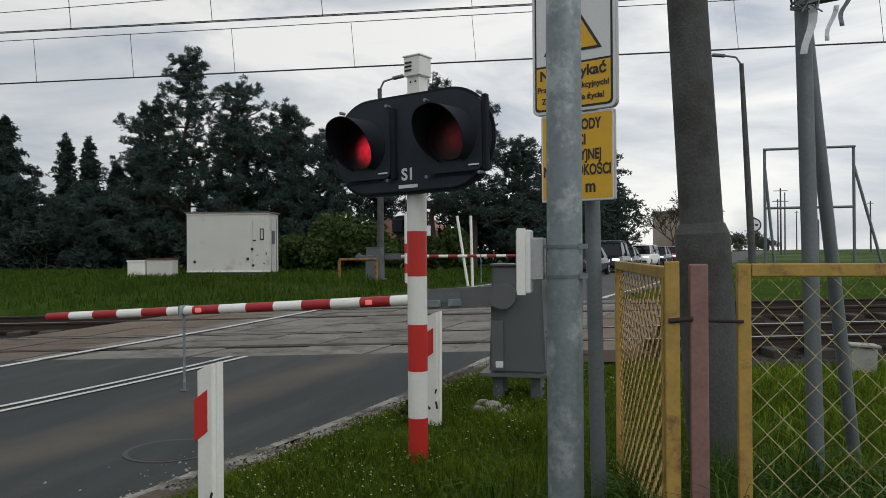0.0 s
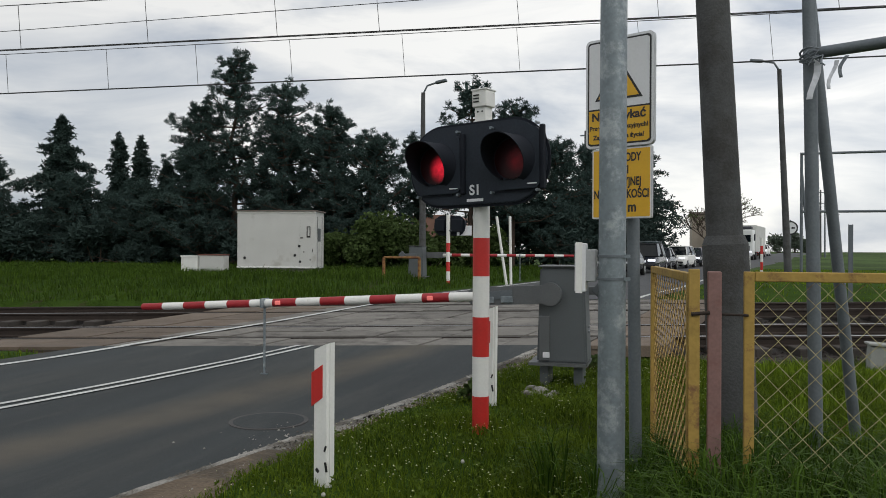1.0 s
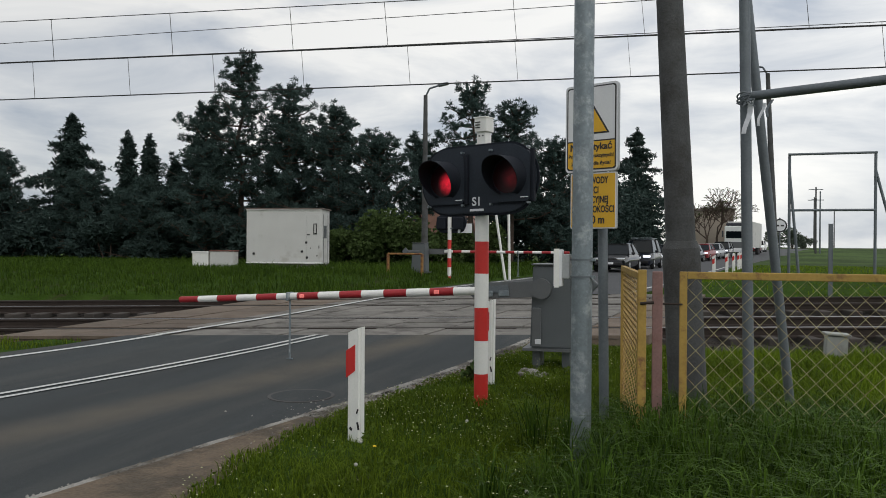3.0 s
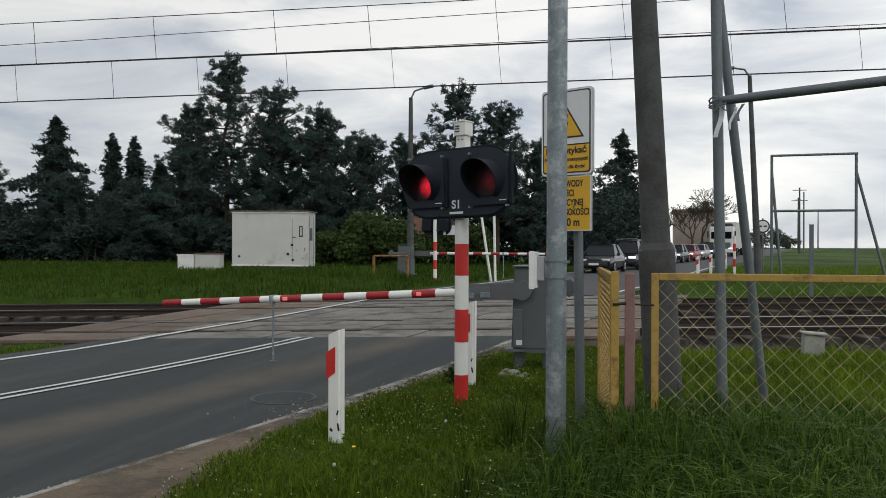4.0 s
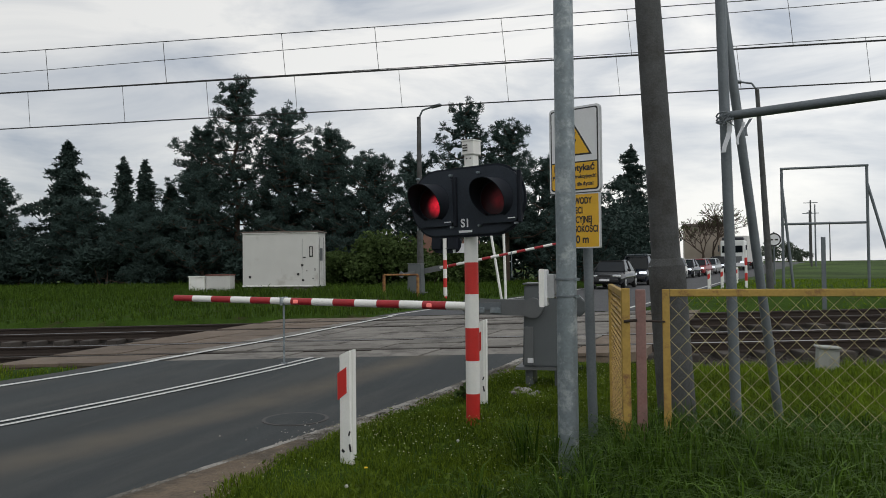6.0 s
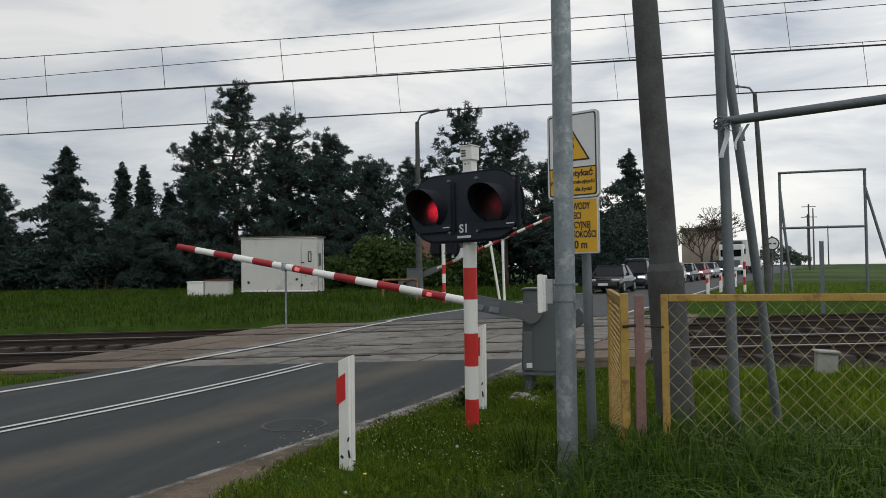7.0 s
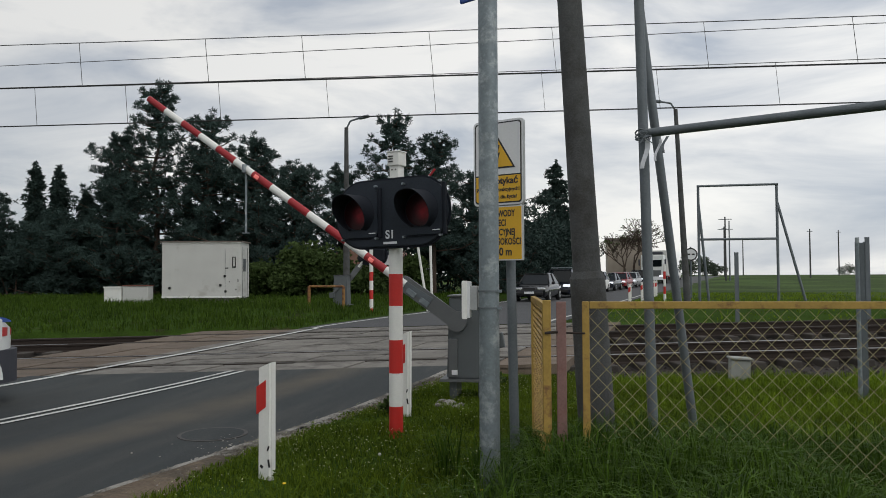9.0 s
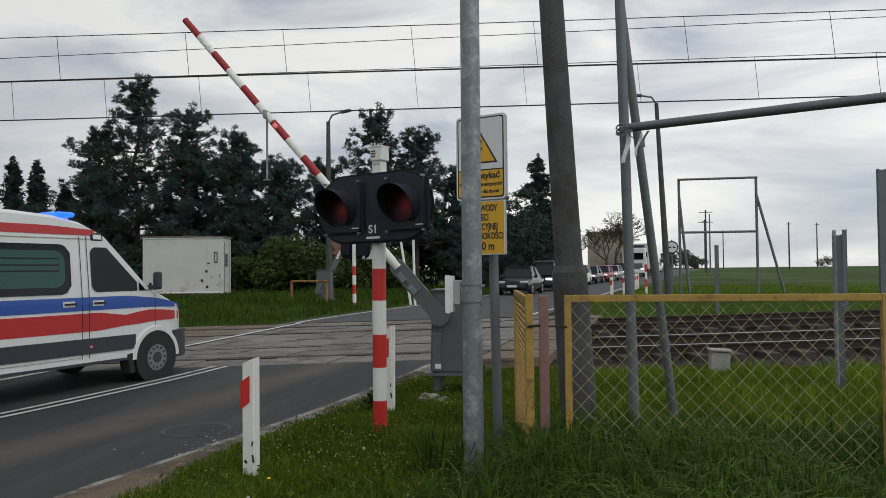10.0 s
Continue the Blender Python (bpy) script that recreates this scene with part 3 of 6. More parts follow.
def crossing():
    cr = thing("level_crossing", "worn concrete slabs filling the tracks where the road crosses", "level crossing", kind="structure")
    rd = Vector((math.sin(radians(9)), math.cos(radians(9)), 0))
    k = 1 / rd.dot(RN)
    rows = [(-0.98, -0.12, CONCRETE), (0.15, 0.74, CONCRETE), (0.755, 1.36, CONCRETE), (1.65, 2.68, CONCRETE), (2.7, 3.91, CONCRETE), (4.2, 4.79, CONCRETE), (4.81, 5.4, CONCRETE), (5.7, 6.5, CONCRETE)]
    o = R0
    for s0, s1, m in rows:
        a = -6.24
        while a < 3.6:
            w = 1.19
            bm = BM()
            g = 0.016
            pts = []
            for s, aa in ((s0, a + g), (s0, a + w - g), (s1, a + w - g), (s1, a + g)):
                q = o + RU * aa + rd * (s * k)
                pts.append((q.x, q.y, rail_z(rail_a(q.x, q.y), s)))
            dz = 0.006 * math.sin(a * 12.9 + s0 * 7.7)
            top = [bm.verts.new((x, y, z + dz)) for x, y, z in pts]
            bot = [bm.verts.new((x, y, z - 0.16)) for x, y, z in pts]
            bm.faces.new(top)
            for i in range(4):
                bm.faces.new((top[i], bot[i], bot[(i + 1) % 4], top[(i + 1) % 4]))
            bmesh.ops.recalc_face_normals(bm, faces=bm.faces[:])
            rusty = a < -3.9 or a > 2.4
            part("slab", bm, CONCRETE_BROWN if rusty else m, cr)
            a += w
    # dark bed that shows in the joints
    vs, fs = [], []
    for i in range(12):
        a = -6.3 + 10.3 * i / 11
        for s in (-1.0, 6.55):
            q = o + RU * a + rd * (s * k)
            vs.append((q.x, q.y, rail_z(rail_a(q.x, q.y), s) - 0.05))
    fs = [(2 * i, 2 * i + 2, 2 * i + 3, 2 * i + 1) for i in range(11)]
    raw("joint_bed", vs, fs, DARK).parent = cr


# ---- signals, barriers and posts ----
def signal_mast(m, small=False):
    st = thing("crossing_signal", "red and white banded mast with a black twin-lamp crossing signal", "traffic signal", m, group="crossing signals")
    z = 0.0
    edges = [-0.2, 0.31, 0.62, 0.93, 1.25, 1.55, 2.47]
    for i in range(len(edges) - 1):
        bm = tube(BM(), (0, 0, edges[i]), (0, 0, edges[i + 1]), 0.066, n=24)
        part("band", bm, PAINT_R if i % 2 == 0 else PAINT_W, st, "red painted band" if i % 2 == 0 else "white painted band", True)
    yaw = Matrix.Rotation(radians(-20), 4, "Z") @ Matrix.Rotation(radians(-1), 4, "Y")
    c = Matrix.Translation((-0.016, -0.12, 2.118)) @ yaw
    bm = prism(BM(), rounded(1.25, 0.62, 0.305, 12), -0.02, 0.0, c)
    bmesh.ops.bevel(bm, geom=[e for e in bm.edges if len(e.link_faces) == 2 and any(len(f.verts) > 6 for f in e.link_faces)], offset=0.006, segments=2, affect="EDGES")
    head = part("backboard", bm, PAINT_BLK, st, "matt black rounded signal backboard")
    bm = prism(BM(), rounded(1.29, 0.66, 0.325, 12), 0.0, 0.012, c)
    part("backboard_rim", bm, HOOD_BLK, head)
    discs = []
    for dx in (-0.34, 0.36):
        ox, oz = dx, 0.008
        bm = BM()
        box(bm, c @ Vector((ox, 0.06, oz)), (0.4, 0.12, 0.42), yaw, 0.03)
        part("lamp_case", bm, HOOD_BLK, head)
        bm = prism(BM(), rounded(0.4, 0.45, 0.05, 4, ox + 0.02, oz), -0.05, -0.018, c)
        part("lamp_door", bm, PAINT_BLK, head, smooth=False)
        if small:
            bm = prism(BM(), disc(0.15, 32, ox, oz), -0.066, -0.048, c)
            part("lens", bm, RED_LENS, head, "round red signal lens")
        else:
            # added disc, lit on one face, turns to its dark one to imitate flashing
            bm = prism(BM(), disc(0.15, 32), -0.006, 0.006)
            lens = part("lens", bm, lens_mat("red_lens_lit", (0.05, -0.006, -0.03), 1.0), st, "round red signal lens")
            # the unlit face's faint red reflection is put in as weak emission
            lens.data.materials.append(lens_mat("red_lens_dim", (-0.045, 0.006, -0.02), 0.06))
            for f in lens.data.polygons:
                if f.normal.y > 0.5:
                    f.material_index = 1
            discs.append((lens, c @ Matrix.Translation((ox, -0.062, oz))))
        bm = BM()
        n, rings = 36, []
        for r, y in ((0.185, -0.05), (0.178, -0.06), (0.172, -0.3), (0.166, -0.3), (0.166, -0.06)):
            ring = []
            for i in range(n + 1):
                a = radians(-62) + radians(304) * i / n
                up = max(0.0, min(1.0, 0.5 + 0.62 * math.sin(a)))
                yy = y if y > -0.1 else -0.06 + (y + 0.06) * (0.25 + 0.75 * up)
                ring.append(bm.verts.new(c @ Vector((ox + r * math.cos(a), yy, oz + r * math.sin(a)))))
            rings.append(ring)
        for r0, r1 in zip(rings, rings[1:]):
            for i in range(n):
                bm.faces.new((r0[i], r0[i + 1], r1[i + 1], r1[i]))
        part("hood", bm, HOOD_BLK, head, "deep black sun hood", True)
        for bx, bz in ((-0.19, -0.24), (0.2, -0.24), (0.2, 0.25), (-0.19, 0.25)):
            bm = prism(BM(), disc(0.011, 10, ox + bx, oz + bz), -0.062, -0.018, c)
            part("bolt", bm, GALV, head)
        bm = prism(BM(), rounded(0.075, 0.009, 0.004, 2, ox + 0.16, oz - 0.19), -0.058, -0.049, c)
        part("bright_tab", bm, SIGN_W, head)
        bm = BM()
        box(bm, c @ Vector((ox + 0.24, -0.035, oz)), (0.035, 0.04, 0.47), yaw, 0.008)
        part("hinge", bm, HOOD_BLK, head)
        bm = prism(BM(), rounded(0.3, 0.014, 0.005, 2, ox - 0.02, oz - 0.235), -0.03, -0.018, c)
        part("lower_ledge", bm, HOOD_BLK, head)
    if small:
        return st
    text_part("lettering", "S1", 0.108, SIGN_W, head, c @ pose(0.0, -0.022, -0.235, 90), "white letters S1")
    bm = prism(BM(), rounded(0.15, 0.022, 0.003, 2, 0.0, -0.278), -0.024, -0.019, c)
    part("maker_bar", bm, SIGN_W, head)
    top = c @ Vector((0.02, 0.08, 0.33))
    bm = BM()
    box(bm, (top.x, top.y, 2.5), (0.1, 0.1, 0.17), yaw, 0.006)
    nk = part("neck", bm, PAINT_W, st, "off-white square neck")
    for px in (-0.02, 0.02):
        p = Matrix.Translation((top.x, top.y, 2.53)) @ yaw
        bm = prism(BM(), disc(0.007, 10, px, 0.0), -0.054, -0.048, p)
        part("screw", bm, DARK, nk)
    bm = BM()
    box(bm, (top.x, top.y, 2.63), (0.13, 0.135, 0.13), yaw, 0.008)
    bl = part("bell_box", bm, PAINT_W, st, "off-white louvred warning bell box")
    bm = BM()
    box(bm, (top.x, top.y, 2.699), (0.14, 0.15, 0.012), yaw, 0.004)
    part("lid", bm, PAINT_W, bl)
    for k in range(3):
        bm = BM()
        p = Matrix.Translation((top.x, top.y, 0)) @ yaw @ Vector((-0.025, -0.071, 0))
        box(bm, (p.x, p.y, 2.605 + 0.025 * k), (0.05, 0.008, 0.009), yaw)
        part("louvre", bm, DARK, bl)
    return st, discs


def delineator(m, h=0.9, group="white marker posts"):
    st = thing("marker_post", "white plastic roadside marker post with slanted red band", "marker post", m, group=group)
    bm = BM()
    w, d = 0.068, 0.036
    pts = [(-w, -0.1), (w, -0.1), (w, h), (-w, h - 0.055)]
    prism(bm, pts, -d, d)
    bmesh.ops.bevel(bm, geom=[e for e in bm.edges if abs((e.verts[0].co - e.verts[1].co).z) > 0.3], offset=0.018, segments=3, affect="EDGES")
    part("post", bm, PAINT_W, st, smooth=False)
    bm = prism(BM(), [(-w - 0.003, h - 0.395), (w * 0.3, h - 0.335), (w * 0.3, h - 0.135), (-w - 0.003, h - 0.19)], -d - 0.004, d + 0.004)
    part("red_band", bm, PAINT_R, st, "slanted red reflective band")
    for x, z, w2, h2, a in ((0.045, 0.27, 0.014, 0.04, 20), (0.052, 0.16, 0.018, 0.06, -12), (-0.02, 0.13, 0.03, 0.022, 35)):
        bm = BM()
        box(bm, (x, -d - 0.001, z), (w2, 0.006, h2), Matrix.Rotation(radians(a), 4, "Y"), 0.003)
        part("scuff", bm, DARK, st, "dark chipped scuff mark")
    return st


def barrier_machine(m, far=False):
    """Barrier machine; the boom turns about its pivot."""
    st = thing("crossing_barrier", "grey barrier machine with a long red and white boom", "barrier", m, group="crossing barriers")
    for dx in (-0.13, 0.22):
        bm = BM()
        box(bm, (dx, 0.25, 0.08), (0.09, 0.34, 0.46))
        part("stand_leg", bm, GREY_BOX, st, "grey steel stand leg")
    bm = BM()
    box(bm, (0.02, 0.25, 0.285), (0.6, 0.54, 0.03))
    part("base_plate", bm, ARM_GREY, st)
    bm = BM()
    prism(bm, [(-0.2, 0.3), (0.32, 0.3), (0.28, 1.28), (-0.17, 1.28)], 0.03, 0.48)
    bmesh.ops.bevel(bm, geom=bm.edges[:], offset=0.018, segments=2, affect="EDGES")
    bd = part("cabinet", bm, GREY_BOX, st, "grey enamelled sheet cabinet")
    bm = BM()
    box(bm, (0.055, 0.255, 1.292), (0.48, 0.5, 0.02), bevel=0.006)
    part("lid", bm, ARM_GREY, bd)
    bm = BM()
    box(bm, (-0.12, 0.015, 0.55), (0.11, 0.03, 0.46), bevel=0.01)
    part("shaft_cover", bm, ARM_GREY, bd)
    bm = BM()
    box(bm, (-0.1, 0.005, 0.38), (0.07, 0.02, 0.06), bevel=0.006)
    part("plate", bm, SIGN_W, bd)
    for z in (0.62, 0.67):
        bm = tube(BM(), (0.28, 0.2, z), (0.33, 0.2, z), 0.016)
        part("lock", bm, CHROME, bd)
    boom = part("boom", prism(BM(), rounded(0.98, 0.19, 0.09, 6, -0.36, 0.0), -0.035, 0.0), ARM_GREY, st, "grey boom arm and long striped boom")
    bm = tube(BM(), (0.03, -0.05, 0), (0.03, 0.03, 0), 0.12, n=28)
    part("hub", bm, ARM_GREY, boom, smooth=True)
    bm = prism(BM(), [(-0.36, -0.035), (-0.95, -0.03), (-0.95, 0.03), (-0.36, 0.06)], -0.05, -0.03)
    part("clamp", bm, STEEL_GREY, boom)
    for bx in (-0.42, -0.62):
        bm = BM()
        box(bm, (bx, -0.045, -0.04), (0.13, 0.02, 0.07), bevel=0.008)
        part("bracket", bm, GALV, boom)
    bm = BM()
    box(bm, (0.26, 0.53, 0.0), (0.5, 0.03, 0.09), bevel=0.01)
    part("counter_arm", bm, ARM_GREY, boom)
    bm = BM()
    box(bm, (0.5, 0.54, 0.0), (0.19, 0.06, 0.19), Matrix.Rotation(radians(45), 4, "Y"), 0.015)
    part("counterweight", bm, GREY_BOX, boom)
    n = 14
    for i in range(n):
        x0, x1 = -0.74 - (5.04 - 0.74) * i / n, -0.74 - (5.04 - 0.74) * (i + 1) / n
        r = 0.052 - 0.010 * i / n
        bm = tube(BM(), (x0, -0.02, 0), (x1, -0.02, 0), r, r - 0.0007, n=16)
        part("stripe", bm, PAINT_W if i % 2 == 0 else BOOM_R_SHADED, boom, smooth=True)
    for x in (-1.26, -3.12):
        bm = BM()
        box(bm, (x, -0.066, 0.0), (0.07, 0.03, 0.05), bevel=0.012)
        part("boom_lamp", bm, RED_LAMP, boom, "small glowing red warning lamp")
    leg_bm = tube(BM(), (0, 0, 0.03), (0, 0, -0.82), 0.014, n=8)
    box(leg_bm, (0, 0, 0.0), (0.04, 0.16, 0.11), bevel=0.01)
    box(leg_bm, (0, 0, -0.82), (0.09, 0.025, 0.012))
    leg = part("hanging_leg", leg_bm, GALV, boom, "thin swinging support leg")
    return st, boom, leg


def guard_pole():
    st = thing("galvanised_pole", "dull galvanised steel pole with two clamped bands", "pole", pose(-0.12, 3.88, 0))
    bm = tube(BM(), (0, 0, -0.2), (0.01, 0, 4.6), 0.068, 0.063, n=28)
    part("shaft", bm, GALV, st, smooth=True)
    for z in (1.31, 1.42):
        bm = tube(BM(), (0, 0, z), (0, 0, z + 0.012), 0.0715, n=28)
        part("clamp_band", bm, STEEL_GREY, st)
        bm = BM()
        box(bm, (0.075, -0.03, z + 0.006), (0.03, 0.02, 0.018))
        part("clamp_screw", bm, GALV, st)
    bm = BM()
    box(bm, (-0.15, 0.03, 1.37), (0.055, 0.1, 0.24), bevel=0.006)
    ca = part("meter_case", bm, SIGN_W, st, "small light grey case clamped to the pole")
    bm = BM()
    box(bm, (-0.155, -0.03, 1.37), (0.03, 0.02, 0.25))
    part("case_edge", bm, PAINT_W, ca)
    bm = BM()
    box(bm, (-0.1, 0.05, 1.38), (0.05, 0.1, 0.16), bevel=0.004)
    part("case_back", bm, SIGN_BACK, ca)
    bm = BM()
    box(bm, (-0.11, 0.0, 3.45), (0.17, 0.012, 0.18), Matrix.Rotation(radians(-30), 4, "Z"), 0.01)
    part("street_plate", bm, SIGN_B, st, "blue enamel plate seen from below")


def warning_signs():
    st = thing("warning_sign", "yellow and white high-voltage warning boards on a grey post", "sign", pose(-0.06, 4.68, 0))
    bm = tube(BM(), (0.04, 0, -0.1), (0.0, 0, 2.62), 0.036, n=16)
    part("post", bm, STEEL_GREY, st, smooth=True)
    yaw = Matrix.Rotation(radians(-24), 4, "Z")
    c = Matrix.Translation((-0.065, -0.1, 2.375)) @ yaw
    bm = prism(BM(), rounded(0.43, 0.64, 0.03, 5), 0.0, 0.028, c)
    up = part("upper_board", bm, SIGN_BACK, st, "white and yellow board with a black warning triangle")

    def face(pts, y, m, nm, parent):
        part(nm, prism(BM(), pts, -y, 0.001, c), m, parent)
    face(rounded(0.425, 0.635, 0.03, 5), 0.002, SIGN_W, "white_border", up)
    face(rounded(0.40, 0.61, 0.022, 5), 0.004, SIGN_K, "black_border", up)
    face([(-0.19, -0.09), (0.19, -0.09), (0.19, 0.285), (0.175, 0.295), (-0.175, 0.295), (-0.19, 0.285)], 0.006, SIGN_W, "white_field", up)
    face([(-0.19, -0.1), (-0.19, -0.285), (-0.175, -0.295), (0.175, -0.295), (0.19, -0.285), (0.19, -0.1)], 0.006, SIGN_Y, "yellow_field", up)
    face([(-0.15, -0.045), (0.15, -0.045), (0.0, 0.2)], 0.008, SIGN_K, "triangle_edge", up)
    face([(-0.128, -0.033), (0.128, -0.033), (0.0, 0.176)], 0.010, SIGN_Y, "triangle", up)
    face([(-0.012, 0.13), (0.02, 0.13), (0.004, 0.075), (0.022, 0.075), (-0.004, -0.01), (-0.002, 0.05), (-0.022, 0.05)], 0.012, SIGN_K, "bolt_mark", up)
    for words, size, z in (("Nie dotykać", 0.068, -0.16), ("Przewodów trakcyjnych!", 0.037, -0.215), ("Zagrożenie dla życia!", 0.037, -0.27)):
        text_part("lettering", words, size, SIGN_K, up, c @ pose(0, -0.0075, z, 90))
    c = Matrix.Translation((-0.05, -0.095, 1.845)) @ yaw
    bm = prism(BM(), rounded(0.375, 0.41, 0.008, 3), 0.0, 0.02, c)
    lo = part("lower_board", bm, SIGN_BACK, st, "yellow board with black capital letters")
    face(rounded(0.37, 0.405, 0.006, 3), 0.002, SIGN_W, "white_border", lo)
    face(rounded(0.355, 0.39, 0.005, 3), 0.004, SIGN_Y, "yellow_field", lo)
    for words, size, z in (("PRZEWODY", 0.068, 0.125), ("SIECI", 0.068, 0.055), ("TRAKCYJNEJ", 0.068, -0.015), ("NA WYSOKOŚCI", 0.068, -0.085), ("5,50 m", 0.08, -0.165)):
        text_part("lettering", words, size, SIGN_K, lo, c @ pose(0, -0.0055, z, 90) @ Matrix.Diagonal((0.88 if "m" in words else 0.66, 1, 1, 1)))


def mesh_panel(name, w, h, m, frame_mat, wire_mat, label, pitch=0.085, wire=0.0022, flat=0.8, weave=0.003):
    st = thing(name, label, "fence", m, group="fence panels")
    t = 0.045
    for a, b in (((0, 0, -0.16), (0, 0, h)), ((w, 0, -0.16), (w, 0, h)), ((0, 0, h - t / 2), (w, 0, h - t / 2)), ((0, 0, 0.08), (w, 0, 0.08))):
        bm = BM()
        A, B = Vector(a), Vector(b)
        d = B - A
        size = (t, 0.04, d.z) if abs(d.z) > 0.1 else (d.x - t - 0.004, 0.036, t)
        box(bm, (A + B) / 2, size, bevel=0.004)
        part("frame_bar", bm, frame_mat, st)
    vs, fs = [], []

    def wire_seg(p, q):
        d = (q - p).normalized()
        s = Vector((-d.z, 0, d.x)) * wire
        e = Vector((0, wire, 0))
        b = len(vs)
        for o in (p, q):
            vs.extend([tuple(o + s), tuple(o + e), tuple(o - s), tuple(o - e)])
        fs.extend([(b + i, b + (i + 1) % 4, b + 4 + (i + 1) % 4, b + 4 + i) for i in range(4)])
    pz = pitch * flat / 2
    rows, cols = int((h - 0.12) / pz), int((w - t) / (pitch / 2))
    for j in range(rows):
        for i in range(cols):
            x0, z0 = t / 2 + i * pitch / 2, 0.1 + j * pz
            x1, z1 = x0 + pitch / 2, z0 + pz
            sag = 0.006 * noise.noise((x0 * 3, z0 * 3, w))
            sag1 = 0.006 * noise.noise((x1 * 3, z1 * 3, w))
            if (i + j) % 2 == 0:
                wire_seg(Vector((x0 + sag, weave, z0 + sag)), Vector((x1 + sag1, -weave, z1 + sag1)))
            else:
                wire_seg(Vector((x0, weave, z1)), Vector((x1, -weave, z0)))
    ob = raw("wire_mesh", vs, fs, wire_mat)
    ob.parent = st
    return st


def fence():
    mesh_panel("wire_fence", 1.9, 1.3, pose(0.505, 3.83, 0.06, 0, 0, 0.5), YELLOW_OLD, MESH_WIRE, "rusty yellow steel fence panel with diamond wire mesh", 0.104, 0.0017, 1.06)
    ang = math.degrees(math.atan2(5.6 - 3.86, 0.065 - 0.25))
    mesh_panel("wire_fence", 1.75, 1.3, pose(0.25, 3.84, 0.05, 0, 0, ang), YELLOW_OLD, MESH_YEL, "narrow yellow fence panel with coarse wire mesh", 0.12, 0.0025, 0.7, 0.008)
    bm = BM()
    box(bm, (0.262, 3.78, 0.635), (0.05, 0.035, 1.47), bevel=0.004)
    solo("fence_post", bm, YELLOW_OLD, "flaking yellow steel fence post in tall grass", "fence post", "fence posts")
    bm = BM()
    box(bm, (0.352, 3.8, 0.625), (0.062, 0.05, 1.47), bevel=0.006)
    solo("fence_post", bm, PINK_OLD, "faded pink steel fence post in tall grass", "fence post", "fence posts")
    bm = tube(BM(), (0.24, 3.79, 1.165), (0.5, 3.8, 1.16), 0.006, n=8)
    tube(bm, (0.25, 3.755, 1.163), (0.33, 3.77, 1.17), 0.009, n=8)
    solo("tie_wire", bm, RAIL_SIDE, "rusty wire tying the fence panels together", "wire")


def concrete_pole():
    st = thing("concrete_pole", "tall grey concrete pole on a thicker footing", "pole", pose(0.61, 5.57, 0))
    bm = tube(BM(), (0.01, 0, -0.25), (-0.08, 0, 1.5), 0.157, 0.15, n=24)
    tube(bm, (-0.08, 0, 1.5), (-0.082, 0, 1.56), 0.15, 0.126, n=24)
    part("footing", bm, CONC_POLE, st, "rough weathered concrete footing", True)
    bm = tube(BM(), (-0.08, 0, 1.5), (-0.48, 0.1, 9.2), 0.12, 0.072, n=24)
    part("shaft", bm, CONC_POLE, st, smooth=True)


def portal(name, m, span, h, mid=None, r=0.04, label="", lean=0.0):
    st = thing(name, label, "gauge portal", m, group="height gauge portals")
    for x, sx in ((0, 1 if mid is None else -1), (span, 1)):
        bm = tube(BM(), (x + lean, 0, -0.2), (x - lean * 0.4, 0, h + (1.6 if mid is None else 0.05)), r, n=14)
        part("upright", bm, STEEL_GREY, st, smooth=True)
        if mid is None:
            bm = tube(BM(), (x + 0.03, 1.2, -0.2), (x - 0.25, 0.52, h + 1.6), r * 0.98, n=14)
        else:
            bm = tube(BM(), (x + 1.1 * (1 if x else 0.35), 0.0, -0.2), (x, 0.0, h * 0.86), r, n=12)
        part("brace", bm, STEEL_GREY, st, smooth=True)
    bm = tube(BM(), (0.05 if mid is None else -0.05, -0.04, h), (span + 0.05, -0.04, h + 0.01), r * 0.88, n=14)
    part("crossbar", bm, STEEL_GREY, st, smooth=True)
    if mid:
        bm = tube(BM(), (0, 0, mid), (span, 0, mid), r * 0.9, n=12)
        part("lower_bar", bm, STEEL_GREY, st, smooth=True)
    return st


